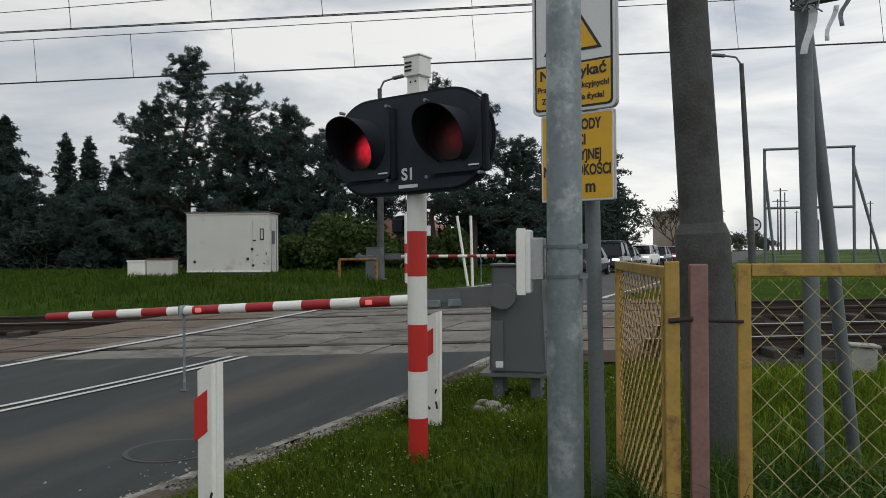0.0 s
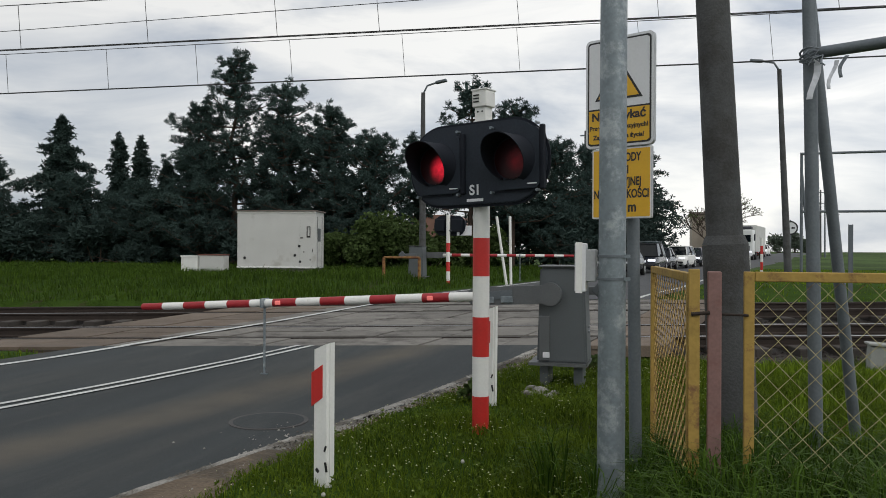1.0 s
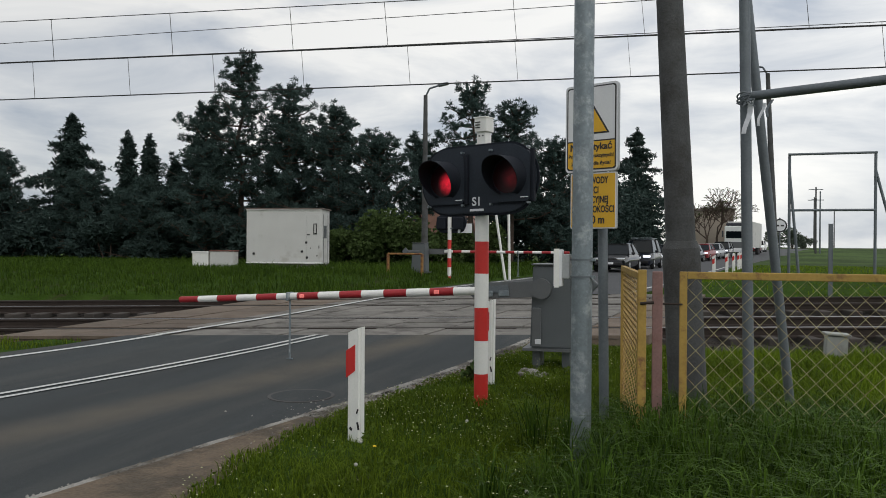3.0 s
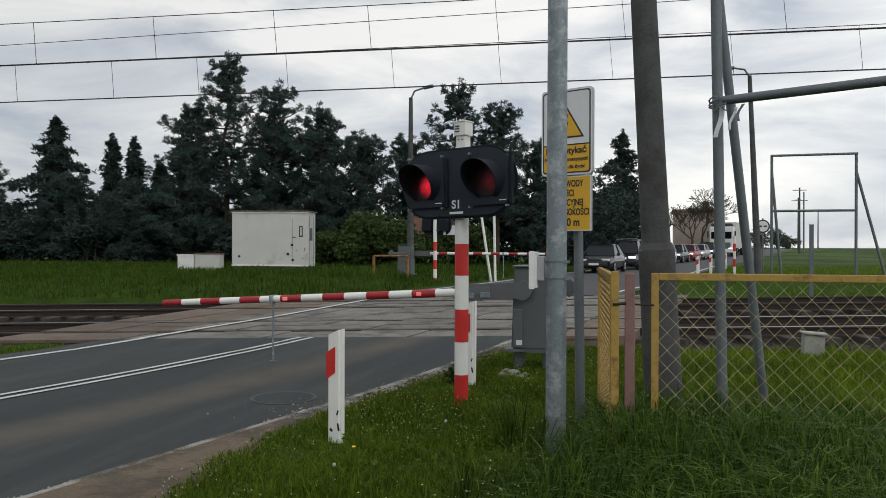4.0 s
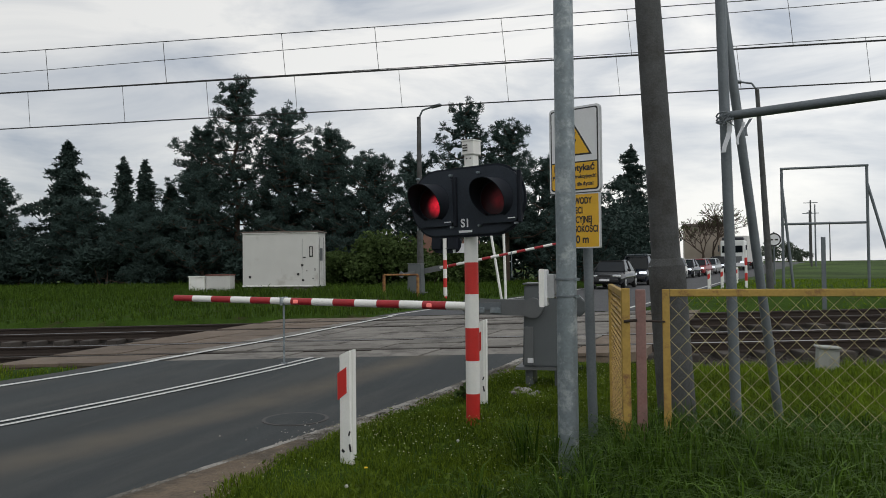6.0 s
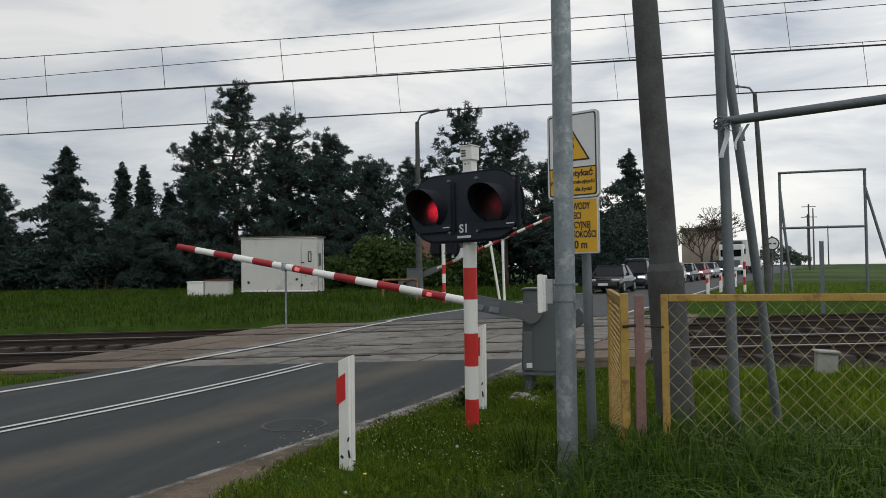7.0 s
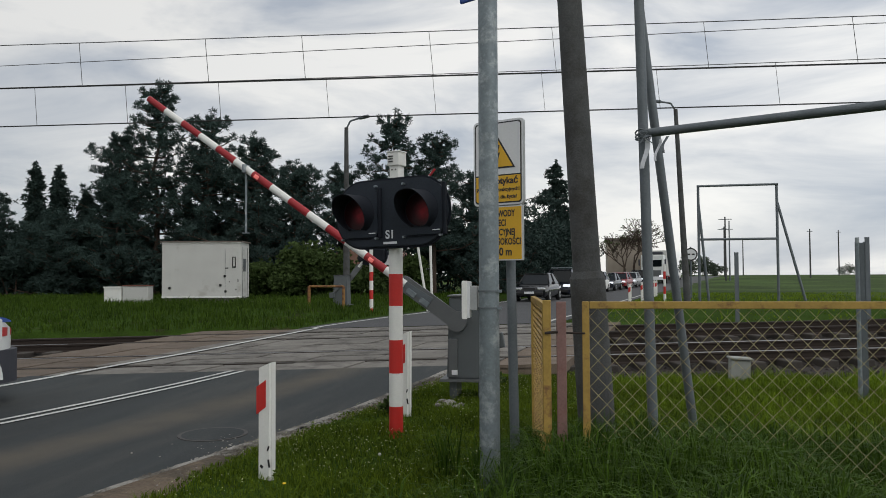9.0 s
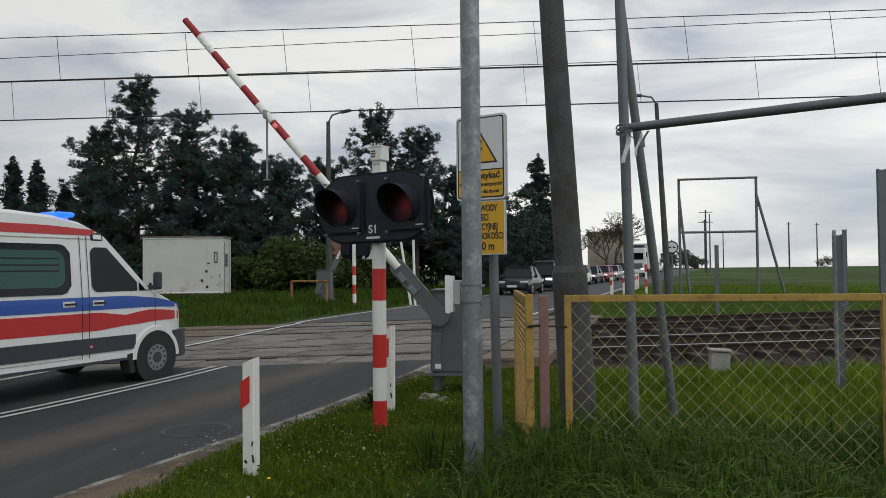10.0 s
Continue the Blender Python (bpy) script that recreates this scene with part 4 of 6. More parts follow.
def ribbons():
    rng = random.Random(9)
    for k, (x, y, z, ln, m) in enumerate(((1.0, 5.03, 2.6, 0.24, RIBBON), (1.09, 5.0, 2.58, 0.17, RIBBON), (1.14, 4.98, 2.6, 0.13, STEEL_GREY))):
        bm = BM()
        w = 0.011 if k else 0.019
        prev = None
        for i in range(7):
            f = i / 6
            c = Vector((x - 0.03 * f + 0.012 * math.sin(5 * f + k), y - 0.01 * f, z - ln * f))
            a = bm.verts.new(c + Vector((-w, 0.008 * math.sin(6 * f), 0)))
            b = bm.verts.new(c + Vector((w * (1 - 0.3 * f), -0.008, 0)))
            a2, b2 = bm.verts.new(a.co + Vector((0, 0.003, 0))), bm.verts.new(b.co + Vector((0, 0.003, 0)))
            if prev:
                pa, pb, pa2, pb2 = prev
                for q in ((pa, pb, b, a), (pa2, a2, b2, pb2), (pa, a, a2, pa2), (pb, pb2, b2, b)):
                    bm.faces.new(q)
            prev = (a, b, a2, b2)
        solo("ribbon", bm, m, "torn pale plastic ribbon tied to the pipe joint", "ribbon", "ribbons")
    bm = BM()
    for k in range(4):
        ring = [(0.965 + 0.052 * math.cos(a), 5.08 + 0.052 * math.sin(a), 2.6 + 0.018 * k + 0.02 * math.sin(a + k)) for a in (2 * math.pi * i / 10 for i in range(11))]
        for p, q in zip(ring, ring[1:]):
            tube(bm, p, q, 0.006, n=6)
    for k in range(9):
        a = k * 0.9
        tube(bm, (0.98 + 0.05 * math.cos(a), 5.02, 2.62 + 0.05 * math.sin(a)), (0.91 + 0.14 * rng.random(), 4.99, 2.54 + 0.15 * rng.random()), 0.004, n=6)
    solo("wire_tie", bm, STEEL_GREY, "tangled wire binding the pipe to the upright", "wire")


def street_lamp(m, h, arm, label):
    st = thing("street_lamp", label, "street lamp", m, group="street lamps")
    bm = tube(BM(), (0, 0, -0.2), (0, 0, h - 0.25), 0.14, 0.075, n=14)
    part("post", bm, CONC_POLE, st, smooth=True)
    bm = tube(BM(), (0, 0, h - 0.3), (arm * 0.22, 0, h), 0.035, n=10)
    tube(bm, (arm * 0.22, 0, h), (arm * 0.75, 0, h + 0.1), 0.035, n=10)
    part("arm", bm, STEEL_GREY, st, smooth=True)
    bm = BM()
    box(bm, (arm, 0, h + 0.13), (abs(arm) * 0.6, 0.2, 0.1), Matrix.Rotation(radians(-10 if arm > 0 else 10), 4, "Y"), 0.03)
    part("lantern", bm, STEEL_GREY, st, "grey lantern head")
    return st


def hut():
    st = thing("equipment_hut", "white sheet-metal equipment hut with a flat dark roof", "hut", pose(-15.45, 26.13, 0.62, 0, 0, 11))
    bm = BM()
    box(bm, (1.52, 0.65, 1.2), (3.04, 1.3, 2.16), bevel=0.02)
    bd = part("body", bm, HUT_W, st)
    bm = BM()
    box(bm, (1.52, 0.65, 2.3), (3.16, 1.42, 0.045), bevel=0.01)
    part("roof", bm, HUT_ROOF, st, "thin dark overhanging roof")
    bm = BM()
    box(bm, (1.52, 0.7, -0.02), (2.9, 1.15, 0.32))
    box(bm, (2.5, 0.3, -0.05), (3.4, 1.2, 0.06))
    part("plinth", bm, CONCRETE, st)
    for z, hh, pr in ((0.165, 0.05, 0.012), (2.255, 0.05, 0.012)):
        bm = BM()
        box(bm, (1.52, -pr, z), (3.06, 0.03, hh), bevel=0.006)
        part("edge_trim", bm, PAINT_W, bd, "white folded edge")
    for x, z, w, hh in ((2.72, 1.5, 0.03, 0.42), (2.83, 1.5, 0.03, 0.42), (2.775, 1.7, 0.14, 0.03), (2.78, 1.32, 0.08, 0.05), (2.5, 1.28, 0.12, 0.04), (2.93, 0.8, 0.03, 0.12), (2.6, 0.75, 0.04, 0.04), (2.85, 0.45, 0.05, 0.04)):
        bm = BM()
        box(bm, (x, -0.02, z), (w, 0.02, hh), bevel=0.004)
        part("fitting", bm, DARK, bd, "dark lock and hinge fitting")
    bm = BM()
    box(bm, (2.7, -0.006, 1.1), (0.6, 0.012, 1.96), bevel=0.004)
    dr = part("door", bm, HUT_W, st)
    for x, z in ((0.3, 0.52), (2.25, 0.62), (2.45, 0.38), (2.42, 0.97)):
        bm = BM()
        box(bm, (x, -0.012, z), (0.09, 0.02, 0.09), bevel=0.02)
        part("vent_hole", bm, DARK, bd)
    bm = BM()
    box(bm, (3.045, 0.55, 1.4), (0.012, 0.4, 0.5))
    part("dark_notice", bm, GREY_BOX, bd)
    bm = BM()
    box(bm, (3.045, 0.25, 1.1), (0.01, 0.02, 2.0))
    box(bm, (3.045, 1.0, 1.1), (0.01, 0.02, 2.0))
    part("door_gap", bm, DARK, bd)
    bm = BM()
    box(bm, (2.44, -0.007, 1.02), (0.012, 0.01, 1.96))
    part("sheet_joint", bm, GREY_BOX, bd)
    for x, w, h, m, lb in ((-17.75, 0.72, 0.66, PAINT_W, "small white square cable cabinet in the grass"), (-16.95, 1.05, 0.72, HUT_W, "low off-white cable cabinet with a brown lid")):
        cb = thing("cable_cabinet", lb, "cabinet", pose(x, 25.9, 0.5), group="cable cabinets")
        bm = BM()
        box(bm, (w / 2, 0.2, h / 2), (w, 0.4, h), bevel=0.015)
        part("body", bm, m, cb)
        bm = BM()
        box(bm, (w / 2, 0.2, h + 0.02), (w + 0.05, 0.45, 0.05), bevel=0.01)
        part("lid", bm, LID_BROWN if w > 0.9 else m, cb)


def steel_post(m, h, w=0.15, label="grey steel channel post standing in the grass"):
    st = thing("steel_post", label, "post", m, group="steel channel posts")
    bm = BM()
    box(bm, (0, 0, h / 2), (w, 0.012, h))
    part("web", bm, STEEL_GREY, st)
    for sx in (-1, 1):
        bm = BM()
        box(bm, (sx * w / 2, 0.02, h / 2 - 0.0), (0.012, 0.06, h + 0.02))
        part("flange", bm, STEEL_GREY, st)
    return st


def round_sign(m):
    st = thing("road_sign", "round white road sign with a dark rim on a pole", "road sign", m)
    bm = tube(BM(), (0, 0.03, -0.2), (0, 0.03, 2.4), 0.035, n=10)
    part("post", bm, STEEL_GREY, st)
    for r, y, mm, nm in ((0.3, 0.0, SIGN_K, "rim"), (0.24, -0.006, SIGN_W, "face")):
        part(nm, prism(BM(), disc(r, 28, 0, 2.05), y - 0.01, y + 0.01), mm, st)
    for sx in (-1, 1):
        bm = BM()
        box(bm, (sx * 0.1, -0.018, 2.05), (0.13, 0.01, 0.07), bevel=0.003)
        part("car_mark", bm, SIGN_K, st)


# ---- vehicles ----
def wheel(parent, x, y, r, w, out):
    bm = tube(BM(), (x, y - w / 2, r), (x, y + w / 2, r), r, n=28)
    bmesh.ops.bevel(bm, geom=[e for e in bm.edges if len(e.link_faces) == 2 and any(len(f.verts) > 6 for f in e.link_faces)], offset=0.03, segments=2, affect="EDGES")
    wh = part("wheel", bm, RUBBER, parent, "black tyre on a grey rim", True)
    f = y + out * (w / 2 + 0.004)
    bm = tube(BM(), (x, f - 0.012, r), (x, f + 0.012, r), r * 0.6, n=24)
    part("rim", bm, RIM if parent.name.startswith("ambulance") else ALLOY, wh)
    if w < 0.21 and r > 0.33 and parent.name.startswith("ambulance"):
        for k in range(12):
            a = 2 * math.pi * k / 12
            bm = BM()
            box(bm, (x + r * 0.47 * math.cos(a), f + out * 0.012, r + r * 0.47 * math.sin(a)), (r * 0.1, 0.006, r * 0.1))
            part("rim_hole", bm, DARK, wh)
    bm = tube(BM(), (x, f - 0.02, r), (x, f + 0.02, r), r * 0.25, n=16)
    part("hub_cap", bm, VAN_D, wh)


def loft(rings):
    bm = BM()
    vs = [[bm.verts.new(p) for p in ring] for ring in rings]
    k = len(rings[0])
    for a, b in zip(vs, vs[1:]):
        for i in range(k):
            bm.faces.new((a[i], a[(i + 1) % k], b[(i + 1) % k], b[i]))
    bm.faces.new(vs[0])
    bm.faces.new(vs[-1][::-1])
    bmesh.ops.recalc_face_normals(bm, faces=bm.faces[:])
    return bm


def ambulance():
    """Origin on the road under the front right wheel; it drives towards +x, and its right side is at y = 0."""
    st = thing("ambulance", "white ambulance van with blue and red side stripes", "ambulance")
    st.scale = (0.91, 0.91, 0.91)
    W = 1.99

    def top(x):
        pts = [(0.93, 0.76), (0.9, 0.92), (0.75, 1.08), (0.45, 1.24), (0.05, 1.39), (-0.15, 1.52), (-0.95, 2.28), (-1.3, 2.43), (-1.75, 2.51), (-2.4, 2.545), (-4.6, 2.555), (-4.85, 2.5)]
        for (x1, z1), (x0, z0) in zip(pts, pts[1:]):
            if x >= x0:
                return z0 + (z1 - z0) * (x - x0) / (x1 - x0)
        return 2.5

    def side(x, z):
        """How far the side lies in from y = 0."""
        lean = 0.0 if z < 1.28 else 0.085 * (z - 1.28) + 0.05 * max(0, z - 2.0) ** 2
        nose = 0.0 if x < 0.25 else 0.5 * ((x - 0.25) / 0.7) ** 2.4
        return 0.02 + lean + nose
    rings = []
    for x in (0.93, 0.86, 0.72, 0.5, 0.25, 0.0, -0.2, -0.5, -0.75, -0.95, -1.3, -1.75, -2.4, -3.5, -4.6, -4.85):
        t = top(x)
        zs = [0.36, 0.5, 0.8, min(1.05, t - 0.12), t - (t - min(1.05, t - 0.12)) * 0.72, t - (t - 1.0) * 0.3 if t > 1.3 else t - 0.06, t - 0.07]
        zs = sorted(zs)
        right = [(x, side(x, z), z) for z in zs]
        ins = side(x, t) + 0.09
        crown = [(x, ins, t - 0.02), (x, ins + 0.3, t), (x, W - ins - 0.3, t), (x, W - ins, t - 0.02)]
        left = [(x, W - side(x, z), z) for z in reversed(zs)]
        rings.append(right + crown + left)
    bd = part("body", loft(rings), VAN_W, st, "glossy white van body", True)

    def panel(name, f_low, f_high, x0, x1, m, parent, lift=0.006, n=24, label="", other=True):
        for flip in ((False, True) if other else (False,)):
            vs, fs = [], []
            for i in range(n + 1):
                x = x0 + (x1 - x0) * i / n
                lo, hi = f_low(x), f_high(x)
                for j in range(5):
                    z = lo + (hi - lo) * j / 4
                    y = side(x, z) - lift
                    vs.append((x, W - y if flip else y, z))
            fs = [(i * 5 + j, (i + 1) * 5 + j, (i + 1) * 5 + j + 1, i * 5 + j + 1) for i in range(n) for j in range(4)]
            ob = raw(name, vs, fs, m, True)
            ob.parent = parent
            if label:
                tagged(ob, label)
    arch = lambda x: max(0.0, 0.5 ** 2 - x * x) ** 0.5
    panel("blue_stripe", lambda x: 1.14 - 0.05 * max(0, x), lambda x: 1.33 - 0.12 * max(0, x) - 0.08 * max(0, x + 0.6), -4.8, 0.8, VAN_B, bd, label="blue stripe")

    def red_low(x):
        return 0.84 if x < -1.1 else 0.84 + 0.05 * math.sin((x + 1.1) * 2.0) + max(0, x + 0.35) * 0.1
    panel("red_stripe", red_low, lambda x: min(1.1, 1.11 - 0.07 * math.exp(-((x + 0.62) / 0.3) ** 2)) - 0.1 * max(0, x), -4.8, 0.8, VAN_R, bd, label="wavy red stripe")
    panel("upper_red_stripe", lambda x: 2.22 + 0.0 * x, lambda x: 2.34 if x < -1.9 else 2.34 - (x + 1.9) * 0.05, -4.7, -1.12, VAN_R, bd, label="red stripe under the roof")
    panel("side_moulding", lambda x: 0.52, lambda x: 0.74, -4.8, -0.42, VAN_D, bd, 0.018, label="dark plastic side moulding")
    panel("side_window", lambda x: 1.38 + 0.14 * max(0.0, (x + 1.75) / 0.2) ** 3, lambda x: 2.08 - 0.14 * max(0.0, (x + 1.75) / 0.2) ** 3, -3.45, -1.56, GLASS, bd, 0.008, label="dark side window")
    panel("frosted_pane", lambda x: 1.48 + 0.1 * max(0.0, (x + 1.82) / 0.16) ** 3, lambda x: 1.99 - 0.1 * max(0.0, (x + 1.82) / 0.16) ** 3, -3.3, -1.66, GLASS_GREEN, bd, 0.012, label="frosted greenish pane")
    for z in (1.7, 1.78, 1.87):
        panel("pane_line", lambda x, z=z: z, lambda x, z=z: z + 0.018, -3.28, -1.75, GLASS, bd, 0.016, other=False)
    panel("door_window", lambda x: 1.4 + 0.09 * max(0.0, (-1.1 - x) / 0.12) ** 3, lambda x: min(2.05, top(x) - 0.2) - 0.07 * max(0.0, (-1.1 - x) / 0.12) ** 3, -1.22, -0.37, GLASS, bd, 0.008, label="cab door window")
    panel("quarter_window", lambda x: 1.4, lambda x: max(1.41, top(x) - 0.16), -0.335, 0.02, GLASS, bd, 0.008)
    for x in (-1.4, -1.28):
        panel("door_seam", lambda x: 0.45, lambda x: 2.2, x, x + 0.012, DARK, bd, 0.009, 1)
    panel("door_seam", lambda x: 0.75, lambda x: 1.35, -0.02, -0.01, DARK, bd, 0.009, 1)
    for hx in (-1.62, -1.12):
        panel("handle_recess", lambda x: 1.2, lambda x: 1.28, hx - 0.1, hx + 0.1, VAN_W, bd, 0.012, 4)
        panel("handle", lambda x: 1.225, lambda x: 1.255, hx - 0.09, hx + 0.12, DARK, bd, 0.03, 4, "dark door handle")
    # arches, bumper, lamps
    for ax in (0.0, -3.66):
        bm = prism(BM(), disc(0.42, 30, ax, 0.35), -0.008, 0.3)
        part("wheel_arch", bm, DARK, bd)
        bm = BM()
        ring = []
        for r, y in ((0.5, 0.0), (0.48, -0.03), (0.415, -0.03), (0.415, 0.02)):
            ring.append([bm.verts.new((ax + r * math.cos(math.pi * (i / 20)), y + 0.02, 0.35 + r * math.sin(math.pi * i / 20))) for i in range(21)])
        for a, b in zip(ring, ring[1:]):
            for i in range(20):
                bm.faces.new((a[i], a[i + 1], b[i + 1], b[i]))
        part("arch_lip", bm, VAN_W, bd, smooth=True)
        for y, o in ((0.1, -1), (W - 0.1, 1)):
            wheel(st, ax, y, 0.34, 0.2, o)
    rr = []
    for x, ins in ((0.42, 0.01), (0.62, 0.06), (0.8, 0.16), (0.92, 0.33), (0.985, 0.6), (0.985, W - 0.6), (0.92, W - 0.33), (0.8, W - 0.16), (0.62, W - 0.06), (0.42, W - 0.01)):
        rr.append([(x, ins, 0.3), (x, ins, 0.74), (x - 0.1, ins + (0.1 if ins < 1 else -0.1), 0.74), (x - 0.1, ins + (0.1 if ins < 1 else -0.1), 0.3)])
    part("bumper", loft(rr), VAN_D, bd, "dark plastic bumper")
    bm = BM()
    box(bm, (-0.5, 0.1, 0.3), (0.1, 0.2, 0.3), Matrix.Rotation(radians(-10), 4, "Y"), 0.01)
    part("mud_flap", bm, RUBBER, bd)
    for y in (0.28, W - 0.28):
        bm = BM()
        box(bm, (0.68, y + (0.14 if y < 1 else -0.14), 0.98), (0.3, 0.26, 0.16), Matrix.Rotation(radians(25), 4, "Y"), 0.05)
        part("headlight", bm, GLASS, bd)
    vs = []
    for x in (-0.14, -0.35, -0.6, -0.86):
        for k in range(7):
            i = side(x, top(x)) + 0.12
            y = i + (W - 2 * i) * k / 6
            vs.append((x + 0.012, y, top(x) + 0.012))
    ob = raw("windscreen", vs, [(a * 7 + b, a * 7 + b + 1, a * 7 + b + 8, a * 7 + b + 7) for a in range(3) for b in range(6)], GLASS, True)
    ob.parent = bd
    for y, sg in ((-0.12, 1), (W + 0.12, -1)):
        bm = BM()
        box(bm, (-0.1, y, 1.55), (0.1, 0.13, 0.28), bevel=0.035)
        box(bm, (-0.1, y + sg * 0.1, 1.45), (0.07, 0.16, 0.06))
        part("mirror", bm, VAN_D, bd, "black door mirror")
    bm = BM()
    box(bm, (-1.08, 0.13, 2.2), (0.22, 0.08, 0.12), Matrix.Rotation(radians(-12), 4, "X"), 0.02)
    sl = part("side_light", bm, DARK, bd)
    bm = BM()
    box(bm, (-1.08, 0.088, 2.2), (0.15, 0.01, 0.07), Matrix.Rotation(radians(-12), 4, "X"))
    part("side_light_glass", bm, CHROME, sl)
    bm = BM()
    box(bm, (-1.42, W / 2, 2.465), (0.3, 1.1, 0.06), bevel=0.02)
    bar = part("beacon_base", bm, VAN_W, bd)
    for y in (0.5, W - 0.5):
        bm = BM()
        box(bm, (-1.42, y, 2.52), (0.28, 0.42, 0.07), bevel=0.03)
        part("beacon", bm, BLUE_LAMP, bar, "glowing blue warning beacon", True)
    panel("sill", lambda x: 0.36, lambda x: 0.4, -3.2, -0.45, VAN_D, bd, 0.012, label="dark sill under the doors")
    panel("roof_seam", lambda x: 2.16, lambda x: 2.172, -4.7, -1.15, BOX_GREY, bd, 0.008)
    panel("fuel_flap_line", lambda x: 0.47, lambda x: 0.48, -3.1, -1.42, BOX_GREY, bd, 0.009)
    panel("windscreen_edge", lambda x: 1.36, lambda x: max(1.37, min(1.5, top(x) - 0.05)), 0.0, 0.16, GLASS, bd, 0.009, 6)
    bm = tube(BM(), (-1.25, -0.005, 0.62), (-1.25, 0.02, 0.62), 0.018, n=10)
    part("marker_lamp", bm, RED_LAMP, bd, "small red marker lamp")
    return st


def car(m, paint, length=4.4, height=1.45, width=1.72, tall=False, label="", lamps=False, rack=False):
    """Origin on the ground under the middle; the nose points to -y."""
    st = thing("car", label, "car", m, group="waiting cars")
    L, hw = length / 2, width / 2
    belt = 0.95 if tall else 0.88

    def ring(y, zt, w, zb=0.25):
        return [(-w * 0.93, y, zb), (-w, y, zb + 0.12), (-w, y, 0.6), (-w * 0.97, y, zt - 0.08), (-w * 0.88, y, zt), (w * 0.88, y, zt), (w * 0.97, y, zt - 0.08), (w, y, 0.6), (w, y, zb + 0.12), (w * 0.93, y, zb)]
    hood = 0.74 if not tall else 0.86
    rings = [ring(-L, 0.6, hw * 0.8, 0.3), ring(-L + 0.08, hood - 0.05, hw * 0.92), ring(-L + 0.45, hood + 0.03, hw), ring(-L + 1.1, belt, hw), ring(L - 0.9, belt + 0.03, hw), ring(L - 0.12, belt, hw * 0.95), ring(L, 0.7, hw * 0.86, 0.35)]
    bd = part("body", loft(rings), paint, st, smooth=True)
    f0, f1, r1, r0 = -L + (1.05 if not tall else 0.85), -L + (1.75 if not tall else 1.5), L - (1.1 if not tall else 0.45), L - (0.45 if not tall else 0.15)

    zt = height - 0.04
    P = [(f0, belt, hw * 0.93), (f1, zt, hw * 0.7), (r1, zt, hw * 0.7), (r0, belt + 0.02, hw * 0.9)]
    L4, R4 = [(-w, y, z) for y, z, w in P], [(w, y, z) for y, z, w in P]
    for nm, quad in (("windscreen", (L4[0], L4[1], R4[1], R4[0])), ("rear_window", (L4[2], L4[3], R4[3], R4[2])), ("side_window", L4), ("side_window", R4)):
        g = BM()
        g.faces.new([g.verts.new(p) for p in quad])
        part(nm, g, GLASS, bd, "dark car glass")
    rf = loft([[(-hw * s, y, z), (-hw * s * 0.9, y, z + 0.05), (hw * s * 0.9, y, z + 0.05), (hw * s, y, z)] for y, z, s in ((f1 - 0.06, zt - 0.03, 0.71), (f1 + 0.2, zt, 0.72), (r1 - 0.2, zt, 0.72), (r1 + 0.05, zt - 0.02, 0.71))])
    part("roof", rf, paint, bd, smooth=True)
    for sx in (-1, 1):
        for (ya, za, wa), (yb, zb, wb) in ((P[0], P[1]), (P[2], P[3])):
            part("pillar", tube(BM(), (sx * wa, ya, za), (sx * wb, yb, zb), 0.035, n=6), paint, bd)
        ym = (f1 + r1) / 2
        part("pillar", tube(BM(), (sx * hw * 0.94, ym, belt), (sx * hw * 0.71, ym, zt), 0.035, n=6), DARK, bd)
        bm = BM()
        box(bm, (sx * hw * 0.68, -L + 0.1, 0.64 if not tall else 0.72), (0.42, 0.18, 0.16), bevel=0.05)
        part("headlight", bm, HEADLAMP if lamps else CHROME, bd, "car headlight")
        bm = BM()
        box(bm, (sx * (hw + 0.09), f0 + 0.35, belt + 0.07), (0.17, 0.1, 0.13), bevel=0.03)
        part("mirror", bm, paint, bd)
        for y in (-L + 0.85, L - 0.85):
            wheel(st, 0, 0, 0.31, 0.2, sx)
            for ob in (st.children[-1],):
                ob.matrix_basis = Matrix.Translation((sx * (hw - 0.08), y, 0)) @ Matrix.Rotation(radians(90), 4, "Z")
                if sx > 0:
                    ob.matrix_basis = Matrix.Translation((sx * (hw - 0.08), y, 0)) @ Matrix.Rotation(radians(-90), 4, "Z")
    bm = BM()
    box(bm, (0, -L + 0.0, 0.42), (width * 0.8, 0.1, 0.14), bevel=0.03)
    part("lower_grille", bm, DARK, bd)
    bm = BM()
    box(bm, (0, -L + 0.05, 0.64 if not tall else 0.7), (0.62, 0.08, 0.13), bevel=0.02)
    part("grille", bm, DARK, bd)
    bm = BM()
    box(bm, (0, -L - 0.05, 0.46), (0.5, 0.02, 0.11))
    part("number_plate", bm, SIGN_W, bd)
    if rack:
        for sx in (-1, 1):
            bm = tube(BM(), (sx * hw * 0.66, f1 + 0.2, height + 0.06), (sx * hw * 0.66, r1 - 0.1, height + 0.06), 0.02, n=8)
            part("roof_rail", bm, GALV, bd)
        bm = tube(BM(), (-hw * 0.7, f1 + 0.4, height + 0.08), (hw * 0.7, f1 + 0.4, height + 0.08), 0.025, n=8)
        part("roof_bar", bm, GALV, bd)
    return st


